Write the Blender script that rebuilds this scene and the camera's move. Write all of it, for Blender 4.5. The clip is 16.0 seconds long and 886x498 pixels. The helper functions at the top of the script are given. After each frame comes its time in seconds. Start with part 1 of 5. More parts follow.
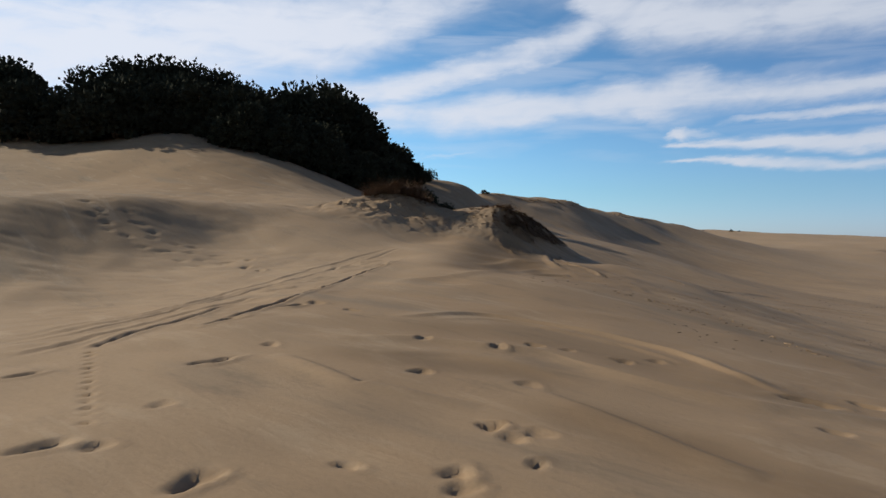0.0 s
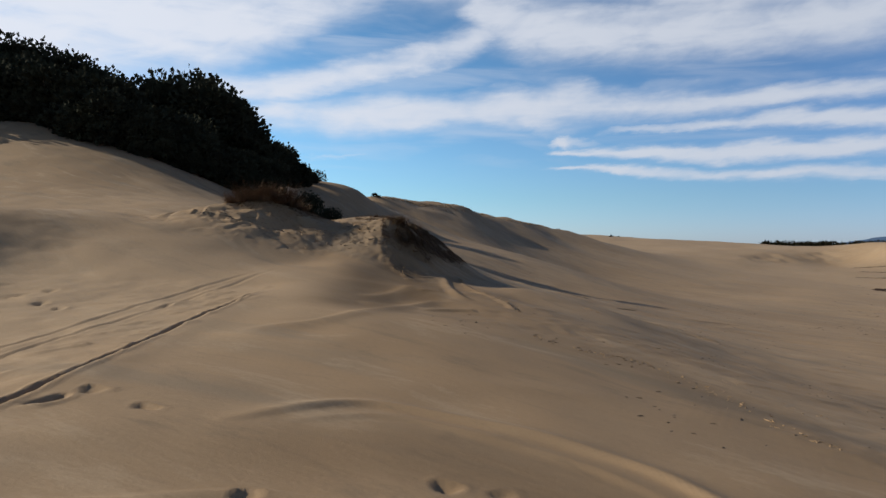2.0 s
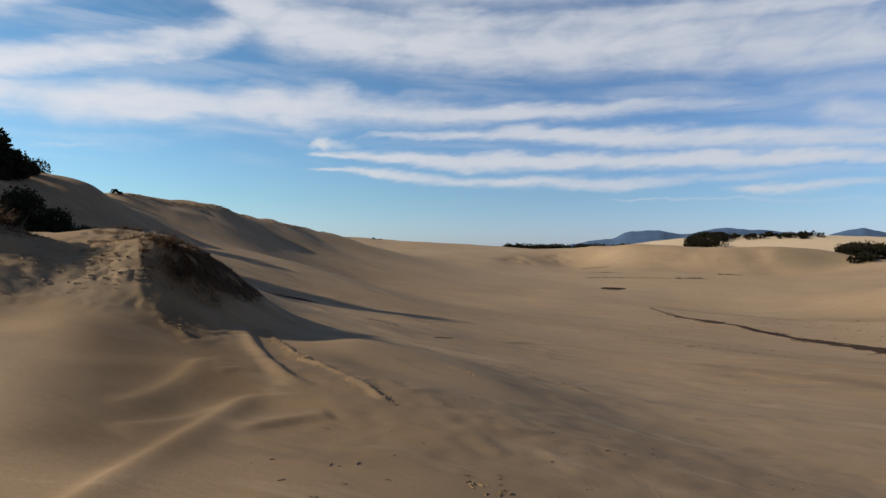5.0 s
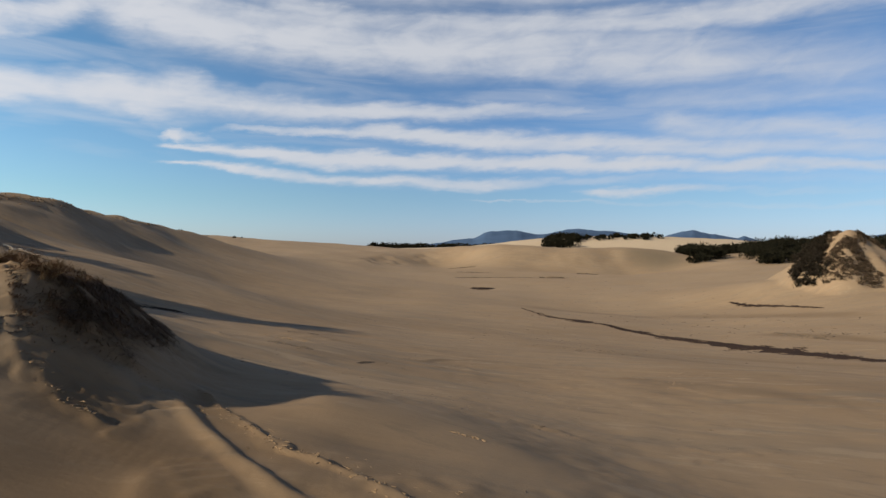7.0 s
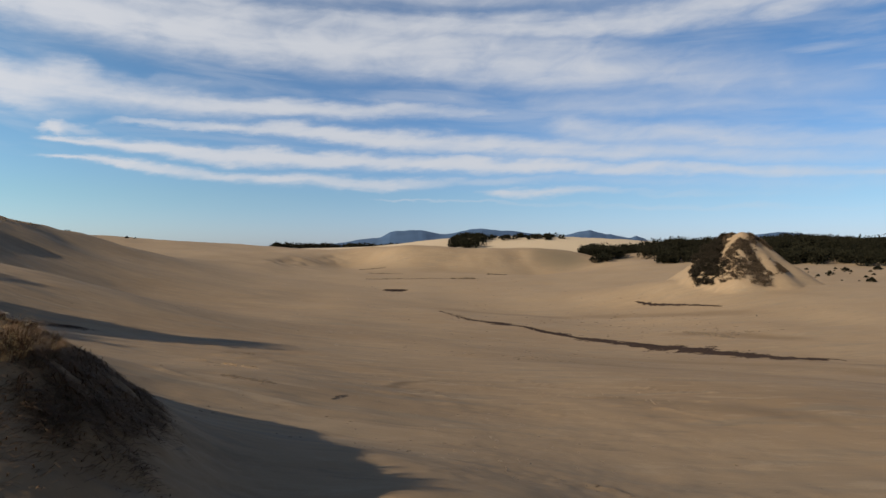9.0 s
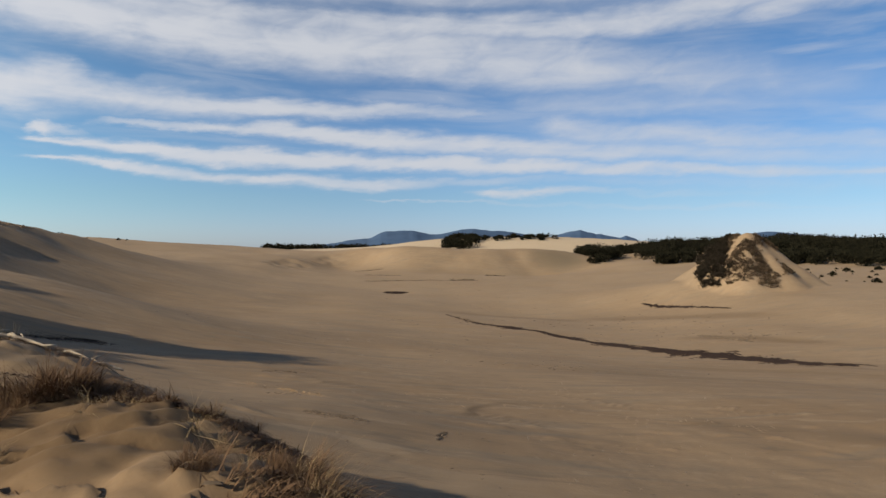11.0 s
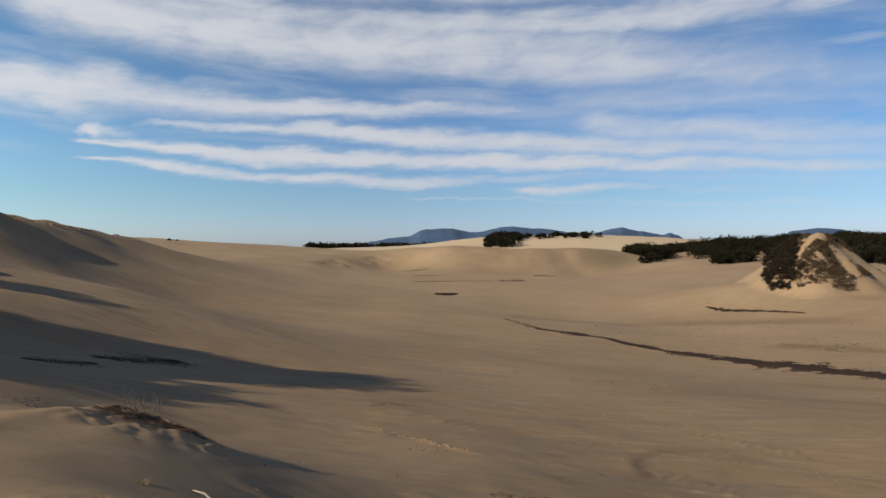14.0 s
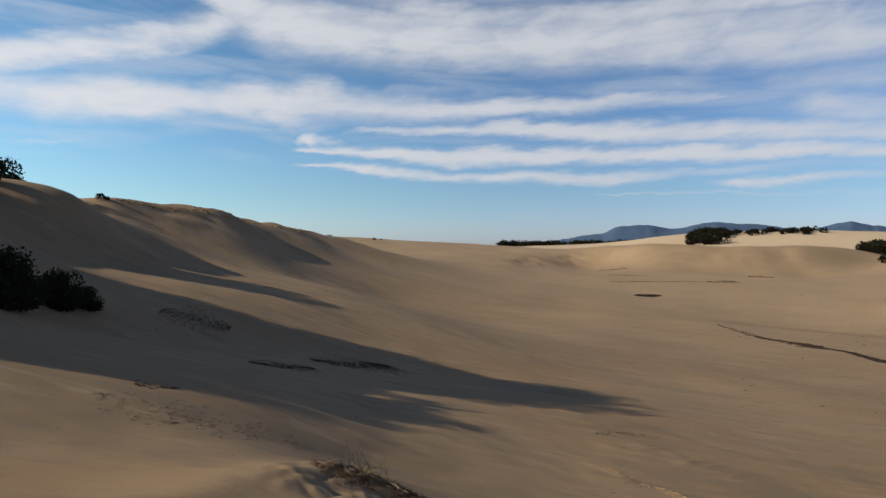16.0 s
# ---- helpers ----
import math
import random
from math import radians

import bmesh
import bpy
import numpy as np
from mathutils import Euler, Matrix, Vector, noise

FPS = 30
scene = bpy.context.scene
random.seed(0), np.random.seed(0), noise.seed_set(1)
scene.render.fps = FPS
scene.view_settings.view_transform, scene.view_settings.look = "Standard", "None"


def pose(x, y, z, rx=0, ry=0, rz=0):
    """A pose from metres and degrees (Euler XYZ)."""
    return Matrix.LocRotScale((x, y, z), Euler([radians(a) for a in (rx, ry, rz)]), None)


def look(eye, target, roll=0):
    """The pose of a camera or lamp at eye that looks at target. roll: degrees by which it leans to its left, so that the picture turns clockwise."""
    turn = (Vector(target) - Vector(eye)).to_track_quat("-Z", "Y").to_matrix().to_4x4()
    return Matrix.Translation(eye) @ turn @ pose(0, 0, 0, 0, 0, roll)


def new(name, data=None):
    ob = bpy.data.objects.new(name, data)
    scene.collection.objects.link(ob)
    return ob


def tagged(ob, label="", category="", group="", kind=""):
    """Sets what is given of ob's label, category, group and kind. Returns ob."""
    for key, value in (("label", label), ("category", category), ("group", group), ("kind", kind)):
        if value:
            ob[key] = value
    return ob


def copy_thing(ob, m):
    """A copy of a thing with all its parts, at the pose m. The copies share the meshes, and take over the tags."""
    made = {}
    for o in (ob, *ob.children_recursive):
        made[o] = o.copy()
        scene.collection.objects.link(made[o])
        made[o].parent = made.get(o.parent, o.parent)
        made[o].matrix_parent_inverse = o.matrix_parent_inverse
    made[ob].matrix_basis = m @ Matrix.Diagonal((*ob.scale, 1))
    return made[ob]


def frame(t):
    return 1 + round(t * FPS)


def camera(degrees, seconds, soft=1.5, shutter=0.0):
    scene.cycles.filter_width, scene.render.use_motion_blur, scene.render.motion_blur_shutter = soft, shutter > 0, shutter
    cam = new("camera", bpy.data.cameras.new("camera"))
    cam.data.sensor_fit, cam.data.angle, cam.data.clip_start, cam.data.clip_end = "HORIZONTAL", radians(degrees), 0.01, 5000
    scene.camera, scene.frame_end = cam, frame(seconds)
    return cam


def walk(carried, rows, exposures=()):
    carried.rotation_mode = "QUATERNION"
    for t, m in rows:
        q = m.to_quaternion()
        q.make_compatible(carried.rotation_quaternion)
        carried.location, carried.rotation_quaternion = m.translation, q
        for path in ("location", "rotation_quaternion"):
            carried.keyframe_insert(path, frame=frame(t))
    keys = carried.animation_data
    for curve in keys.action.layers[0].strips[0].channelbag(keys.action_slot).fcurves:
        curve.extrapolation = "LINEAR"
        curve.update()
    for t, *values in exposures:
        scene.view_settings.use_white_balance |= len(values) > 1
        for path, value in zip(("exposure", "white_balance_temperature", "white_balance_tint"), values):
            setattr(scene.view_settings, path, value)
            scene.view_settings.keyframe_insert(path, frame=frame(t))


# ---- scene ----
cam = camera(68.02, 16.0)
PATH = [
    (0, pose(0.000, 0.000, 0.000, 89.841, 0.362, -0.000)),
    (0.5, pose(0.023, 1.168, 0.133, 89.897, 0.373, -0.037)),
    (1, pose(0.177, 2.342, 0.311, 89.941, 0.357, -1.825)),
    (1.5, pose(0.337, 3.512, 0.477, 89.948, 0.326, -3.181)),
    (2, pose(0.412, 4.529, 0.667, 90.009, 0.002, -9.507)),
    (2.5, pose(0.523, 5.716, 0.811, 89.924, 0.008, -14.096)),
    (3, pose(0.520, 6.967, 0.972, 90.024, -0.146, -19.362)),
    (3.5, pose(0.612, 8.290, 1.128, 90.020, -0.152, -23.272)),
    (3.7, pose(0.621, 8.793, 1.172, 90.018, -0.074, -24.082)),
    (5.8, pose(0.410, 13.892, 1.768, 90.067, -0.327, -34.178)),
    (6, pose(0.371, 14.371, 1.807, 90.038, -0.382, -35.435)),
    (6.5, pose(0.295, 15.579, 2.019, 90.115, -0.212, -41.705)),
    (7, pose(0.249, 16.745, 2.193, 90.036, -0.260, -42.100)),
    (7.5, pose(0.209, 17.965, 2.395, 90.054, -0.261, -42.598)),
    (8, pose(0.251, 19.130, 2.547, 89.999, -0.202, -43.499)),
    (8.5, pose(0.227, 20.282, 2.711, 90.034, -0.163, -45.959)),
    (9, pose(0.197, 21.426, 2.905, 90.023, -0.145, -50.423)),
    (9.2, pose(0.114, 21.912, 3.014, 89.934, -0.034, -50.565)),
    (11.3, pose(0.101, 27.718, 3.478, 90.020, 0.006, -51.354)),
    (11.5, pose(0.061, 28.188, 3.521, 89.960, -0.070, -51.318)),
    (12, pose(0.075, 29.314, 3.702, 89.954, -0.105, -51.598)),
    (12.5, pose(0.053, 30.535, 3.903, 89.943, -0.004, -51.781)),
    (13, pose(0.104, 31.623, 4.120, 89.921, -0.041, -51.391)),
    (13.5, pose(0.320, 32.686, 4.390, 89.898, 0.140, -50.898)),
    (14, pose(0.534, 33.652, 4.635, 89.847, 0.167, -47.931)),
    (14.5, pose(0.803, 34.583, 4.824, 89.892, 0.226, -45.936)),
    (15, pose(1.146, 35.464, 4.953, 89.850, 0.287, -41.333)),
    (15.5, pose(1.489, 36.455, 5.038, 89.806, 0.362, -36.852)),
    (16, pose(1.860, 37.456, 5.092, 89.719, 0.352, -31.335)),
]
walk(cam, PATH, [(0.0, 0.0, 6020, 9), (3.5, 0.0, 6150, 9), (6.5, 0.0, 6400, 9), (16.0, 0.0, 6450, 9)])

# ---- daylight ----
SUN_TURN, SUN_HEIGHT = 72.0, 27.0          # degrees to the left of +y, degrees up
scene.view_settings.exposure = 0.20
sun_way = Vector((-math.sin(radians(SUN_TURN)) * math.cos(radians(SUN_HEIGHT)),
                  math.cos(radians(SUN_TURN)) * math.cos(radians(SUN_HEIGHT)), math.sin(radians(SUN_HEIGHT))))
sun = new("sun", bpy.data.lights.new("sun", "SUN"))
sun.data.energy, sun.data.angle, sun.data.color = 5.5, radians(0.6), (1.0, 0.88, 0.65)
sun.matrix_world = look(sun_way * 200, (0, 0, 0))


class Nodes:
    """Short hand for building node trees."""

    def __init__(self, tree):
        self.tree = tree

    def add(self, kind, **sets):
        node = self.tree.nodes.new(kind)
        for key, value in sets.items():
            if key.startswith("in_"):
                socket = node.inputs[int(key[3:])] if key[3:].isdigit() else node.inputs[key[3:].replace("_", " ")]
                self.plug(value, socket)
            else:
                self.setting(node, key, value)
        return node

    def setting(self, node, key, value):
        if key == "operation":
            node.operation = value
        elif key == "use_clamp":
            node.use_clamp = value
        elif key == "data_type":
            node.data_type = value
        elif key == "blend_type":
            node.blend_type = value
        elif key == "interpolation_type":
            node.interpolation_type = value
        elif key == "wave_type":
            node.wave_type = value
        else:
            raise KeyError(key)

    def plug(self, value, socket):
        if isinstance(value, bpy.types.Node):
            value = value.outputs[0]
        if isinstance(value, bpy.types.NodeSocket):
            self.tree.links.new(value, socket)
        else:
            socket.default_value = value

    def math(self, op, a, b=0.0, c=0.0, clamp=False):
        node = self.add("ShaderNodeMath", operation=op, use_clamp=clamp)
        for value, socket in zip((a, b, c), node.inputs):
            self.plug(value, socket)
        return node.outputs[0]

    def mix(self, fac, a, b, blend="MIX"):
        node = self.add("ShaderNodeMix", data_type="RGBA", blend_type=blend)
        for value, socket in ((fac, node.inputs[0]), (a, node.inputs[6]), (b, node.inputs[7])):
            self.plug(value, socket)
        return node.outputs[2]

    def noise(self, vector, scale, detail=4.0, rough=0.55, warp=0.0):
        node = self.add("ShaderNodeTexNoise")
        self.plug(vector, node.inputs["Vector"])
        node.inputs["Scale"].default_value, node.inputs["Detail"].default_value = scale, detail
        node.inputs["Roughness"].default_value, node.inputs["Distortion"].default_value = rough, warp
        return node.outputs[0]

    def ramp(self, value, low, high, smooth=True):
        node = self.add("ShaderNodeMapRange", interpolation_type="SMOOTHSTEP" if smooth else "LINEAR")
        for v, socket in zip((value, low, high), node.inputs):
            self.plug(v, socket)
        return node.outputs[0]

    def stretch(self, vector, scale, turn=0.0):
        if turn:
            node = self.add("ShaderNodeMapping", in_Vector=vector)
            node.inputs["Rotation"].default_value = (0, 0, radians(turn))
            vector = node.outputs[0]
        node = self.add("ShaderNodeMapping", in_Vector=vector)
        node.inputs["Scale"].default_value = scale
        return node.outputs[0]


# ---- sky: clear blue with banks and streaks of high cloud ----
world = bpy.data.worlds.new("sky")
scene.world, world.use_nodes = world, True
world.node_tree.nodes.clear()
w = Nodes(world.node_tree)
air = w.add("ShaderNodeTexSky")
air.sky_type, air.sun_disc = "NISHITA", False
air.sun_elevation, air.sun_rotation = radians(SUN_HEIGHT), radians(-SUN_TURN)
air.air_density, air.dust_density, air.ozone_density = 1.0, 0.35, 1.8
way = w.add("ShaderNodeTexCoord").outputs["Generated"]
part_xyz = w.add("ShaderNodeSeparateXYZ", in_0=way)
bearing = w.math("DEGREES", w.math("ARCTAN2", part_xyz.outputs[0], part_xyz.outputs[1]))
rise = w.math("DEGREES", w.math("ARCSINE", part_xyz.outputs[2]))
flat = w.add("ShaderNodeCombineXYZ", in_0=bearing, in_1=rise).outputs[0]
# a fine curl and tear of the cloud edges
curl = w.add("ShaderNodeTexNoise", in_Vector=w.stretch(flat, (0.09, 0.30, 1), -4))
curl.inputs["Scale"].default_value, curl.inputs["Detail"].default_value, curl.inputs["Roughness"].default_value = 1.5, 7.0, 0.62
torn = w.add("ShaderNodeVectorMath", operation="MULTIPLY_ADD", in_0=curl.outputs["Color"], in_1=(6.0, 2.4, 0), in_2=flat)
torn = w.add("ShaderNodeVectorMath", operation="ADD", in_0=torn.outputs[0], in_1=(-3.0, -1.2, 0)).outputs[0]
torn_x, torn_y = w.add("ShaderNodeSeparateXYZ", in_0=torn).outputs[:2]


def bank(*points):
    """One long cloud: bearing and rise of its middle line in degrees, half its thickness, and how dense it is."""
    low, span = points[0][0], points[-1][0] - points[0][0]
    node = w.add("ShaderNodeValToRGB", in_0=w.math("MULTIPLY_ADD", torn_x, 1.0 / span, -low / span, clamp=True))
    node.color_ramp.interpolation = "LINEAR"
    stops = node.color_ramp.elements
    while len(stops) < len(points):
        stops.new(0.5)
    for stop, (b, r, half, dense) in zip(stops, points):
        stop.position = (b - low) / span
    for stop, (b, r, half, dense) in zip(stops, points):
        stop.color = (r / 30 + 0.2, half / 8, dense / 1.5, 1)
    middle, half, dense = w.add("ShaderNodeSeparateColor", in_0=node.outputs[0]).outputs[:3]
    off = w.math("DIVIDE", w.math("SUBTRACT", torn_y, w.math("MULTIPLY_ADD", middle, 30.0, -6.0)), w.math("MULTIPLY", half, 8.0 * 1.15))
    return w.math("MULTIPLY", w.math("EXPONENT", w.math("MULTIPLY", w.math("POWER", w.math("ABSOLUTE", off), 2.1), -1.0)), w.math("MULTIPLY", dense, 1.5))


BANKS = [
    # heavy bank
    bank((-36, 14.86, 4.39, 1.1), (-28.6, 15.46, 4.11, 1.15), (-17.4, 16.95, 4, 1.15), (-8, 18.21, 3.66, 1.1), (-1.2, 20.35, 2.47, 0.9), (4.7, 22, 1.97, 0.7)),
    # ribbon that climbs out of it
    bank((-17.4, 12.32, 1.18, 0.6), (-7.1, 13.13, 1.08, 0.95), (-1.2, 14.06, 1.08, 1), (4.7, 15.39, 1.23, 1), (10.5, 17.21, 1.36, 0.9), (14.3, 18.71, 1.24, 0.9)),
    # great bank
    bank((9.9, 19.67, 0.49, 0), (12.8, 19.71, 1.96, 1.05), (17.2, 18.37, 2.07, 1.15), (24.1, 17.65, 1.97, 1.15), (29.1, 17.19, 1.93, 1.15), (33.7, 16.98, 1.82, 1.1), (39.5, 17.19, 2.18, 1.1), (51.2, 16.58, 2.07, 1), (63.3, 15.16, 2.31, 0.85), (74.4, 13.66, 2.03, 0.6), (84.4, 12.12, 1.64, 0.28)),
    # upper veil
    bank((22.6, 20.32, 0.89, 0), (28, 20.36, 1.22, 0.8), (33, 19.28, 1.18, 0.8), (34.6, 19.27, 0.95, 0.6), (43.3, 18.12, 1.13, 0.75), (43.8, 18.71, 0.98, 0.5), (49.2, 18.15, 0.74, 0)),
    # second bank
    bank((-9.5, 10.86, 0.97, 0), (-5.1, 11.44, 1.28, 0.95), (-0.2, 10.86, 1.38, 1.15), (5.2, 11.53, 1.47, 1.1), (10.5, 11.76, 1.07, 0.95), (16.1, 12.4, 1.61, 1.1), (17.4, 11.86, 1.65, 1.15), (21, 12.5, 1.66, 1.1), (22.6, 11.94, 1.28, 1), (25.3, 11.71, 1.25, 1.1), (33, 11.65, 0.85, 1.05), (43.4, 11.73, 0.64, 0.9), (53.7, 11.79, 0.59, 0.55), (58.6, 11.13, 0.59, 0)),
    # shelf on the second bank
    bank((11, 13.35, 0.29, 0), (18.5, 13.2, 0.67, 0.7), (18.8, 13.34, 0.75, 0.6), (25.2, 12.35, 0.62, 0.5), (27, 13.37, 0.54, 0.45), (28, 13.22, 0.68, 0.5), (34.4, 13.53, 0.57, 0.3), (43.4, 13.26, 0.59, 0)),
    # third bank
    bank((20.7, 9.46, 0.26, 0), (24.9, 9.7, 0.31, 0.7), (33, 10.01, 0.47, 1), (41.4, 9.7, 0.68, 1.05), (51.2, 9.09, 0.79, 1), (61, 8.61, 0.87, 0.85), (72.3, 7.87, 0.82, 0.6), (84.4, 6.75, 0.74, 0.4)),
    # broken puff
    bank((17.4, 9, 0.2, 0), (18.3, 9.2, 0.5, 0.75), (19.0, 9.45, 0.5, 1.05), (19.9, 9.35, 0.65, 1.1), (20.8, 9.3, 0.45, 0.7), (22.5, 8.9, 0.3, 0.45), (24.5, 8.5, 0.25, 0)),
    # fourth bank
    bank((17.3, 8.16, 0.17, 0), (18.5, 8.23, 0.25, 0.95), (21.8, 8.3, 0.35, 1.05), (26.1, 7.91, 0.58, 1.15), (34.4, 7.73, 0.57, 1.1), (43.8, 7.69, 0.69, 1.1), (56.1, 7.37, 0.59, 1.05), (70.1, 6.7, 0.56, 0.9), (84.4, 5.62, 0.49, 0.6)),
    # fifth bank
    bank((17.1, 6.81, 0.12, 0), (19.6, 6.7, 0.21, 0.85), (23, 6.66, 0.31, 1), (27.8, 6.26, 0.41, 0.9), (34.4, 6.04, 0.47, 1), (41.4, 5.78, 0.54, 1.05), (45.8, 5.68, 0.44, 0.9), (51.2, 6.04, 0.39, 0.5), (61, 6.09, 0.48, 0.35), (74.4, 5.44, 0.63, 0.35), (84.4, 4.73, 0.57, 0.3)),
    # low streak
    bank((38.6, 5.15, 0.14, 0), (43.4, 5.32, 0.24, 0.8), (47.8, 5.3, 0.2, 0), (53.2, 4.77, 0.2, 0), (55.1, 4.85, 0.39, 0.8), (61, 5.03, 0.34, 0.75), (66.6, 4.96, 0.28, 0.35), (78.4, 4.39, 0.35, 0.2)),
    # thread
    bank((42.4, 4.19, 0.1, 0), (46.3, 4.12, 0.12, 0.55), (53.7, 4.08, 0.1, 0.35), (57.1, 3.96, 0.2, 0.3), (67.9, 3.57, 0.24, 0.35), (76.4, 3.59, 0.27, 0.35), (82.1, 3.19, 0.17, 0.2)),
    # east veil
    bank((53.2, 12.18, 0.74, 0), (58.6, 12.3, 1.17, 0.5), (67.9, 12.09, 1.03, 0.55), (78.4, 11.23, 0.78, 0.4), (84.4, 10.15, 0.61, 0.25)),
    # east shelf
    bank((56.1, 10.48, 0.59, 0), (61, 10.22, 1.07, 0.75), (70.1, 9.43, 1.21, 0.75), (80.2, 8.33, 0.86, 0.62), (88.7, 7.36, 0.77, 0.5)),
    # hook
    bank((41.5, 13.3, 0.2, 0), (42.6, 13.2, 0.25, 0.28), (44.4, 12.7, 0.3, 0.4), (46.2, 12.3, 0.3, 0.42), (48.5, 12.3, 0.4, 0.3), (50.3, 12.7, 0.5, 0.4), (51.3, 12.9, 0.6, 0.5), (52.2, 12.5, 0.5, 0.3), (53.5, 12.1, 0.3, 0)),
    # small wisp
    bank((-2.7, 7.74, 0.15, 0), (-0.7, 7.79, 0.2, 0.5), (2.3, 7.88, 0.2, 0.4), (4.7, 8.1, 0.15, 0)),
]
cover = BANKS[0]
for other in BANKS[1:]:
    cover = w.math("SMOOTH_MAX", cover, other, 0.15)
fibres = w.noise(w.stretch(flat, (0.05, 0.42, 1), 2), 1.3, 6.0, 0.52, 0.5)
tufts = w.noise(w.stretch(flat, (0.16, 0.36, 1), -8), 1.4, 6.0, 0.56, 0.6)
tear = w.math("MULTIPLY_ADD", w.math("ADD", fibres, tufts), 1.0, -1.0)
# beyond the banks in sight the same high cloud goes on, thin and broken
field = w.ramp(w.noise(w.stretch(flat, (0.035, 0.16, 1), 5), 1.2, 6.0, 0.6, 0.6), 0.42, 0.72)
aside = w.math("MAXIMUM", w.ramp(rise, 21, 27), w.math("MAXIMUM", w.ramp(bearing, 84, 100), w.ramp(bearing, -36, -48)))
cover = w.math("MAXIMUM", cover, w.math("MULTIPLY", w.math("MULTIPLY", field, w.ramp(rise, 4, 10)), w.math("MULTIPLY", aside, w.math("MULTIPLY_ADD", w.ramp(rise, 26, 50), -0.25, 0.35))))
dense = w.math("MULTIPLY", cover, w.math("MULTIPLY_ADD", tear, 1.0, 0.98))
thin = w.math("MULTIPLY", w.ramp(fibres, 0.38, 0.74), w.math("MULTIPLY", w.math("MULTIPLY", w.ramp(rise, 5.0, 10), w.math("SUBTRACT", 1.0, w.math("MULTIPLY", w.ramp(rise, 24, 44), 0.85))), 0.42))
cover = w.math("MAXIMUM", w.ramp(dense, -0.05, 1.20), thin)
white = w.mix(w.ramp(bearing, -30, 45), (7.2, 7.1, 7.3, 1), (5.4, 5.5, 5.85, 1))
blue = w.mix(w.ramp(rise, 4, 24), (0.62, 0.82, 1.08, 1), (0.45, 0.74, 0.94, 1))
blue = w.mix(w.ramp(rise, 0, 5), (0.72, 0.87, 1.36, 1), blue)
blue = w.mix(w.ramp(rise, 23, 60), blue, (0.26, 0.33, 0.36, 1))
sunward = w.math("MULTIPLY", w.math("SUBTRACT", 1.0, w.ramp(bearing, -8, 48)), w.math("SUBTRACT", 1.0, w.ramp(rise, 8, 36)))
clear = w.mix(1.0, w.mix(1.0, air, w.mix(sunward, (0.80, 0.81, 0.85, 1), (1.34, 1.40, 1.24, 1)), "MULTIPLY"), blue, "MULTIPLY")
sky_mix = w.mix(w.math("MULTIPLY", cover, 0.93), clear, white)
back = w.add("ShaderNodeBackground", in_0=sky_mix, in_1=0.115)
w.add("ShaderNodeOutputWorld", in_0=back)


# ---- materials ----
def material(name, rough=0.8, metal=0.0):
    m = bpy.data.materials.new(name)
    m.use_nodes = True
    n = Nodes(m.node_tree)
    skin = m.node_tree.nodes["Principled BSDF"]
    skin.inputs["Roughness"].default_value, skin.inputs["Metallic"].default_value = rough, metal
    skin.inputs["Specular IOR Level"].default_value = 0.25
    return m, n, skin


def bump(n, skin, height, strength, distance):
    node = n.add("ShaderNodeBump", in_Height=height)
    node.inputs["Strength"].default_value, node.inputs["Distance"].default_value = strength, distance
    n.plug(node, skin.inputs["Normal"])


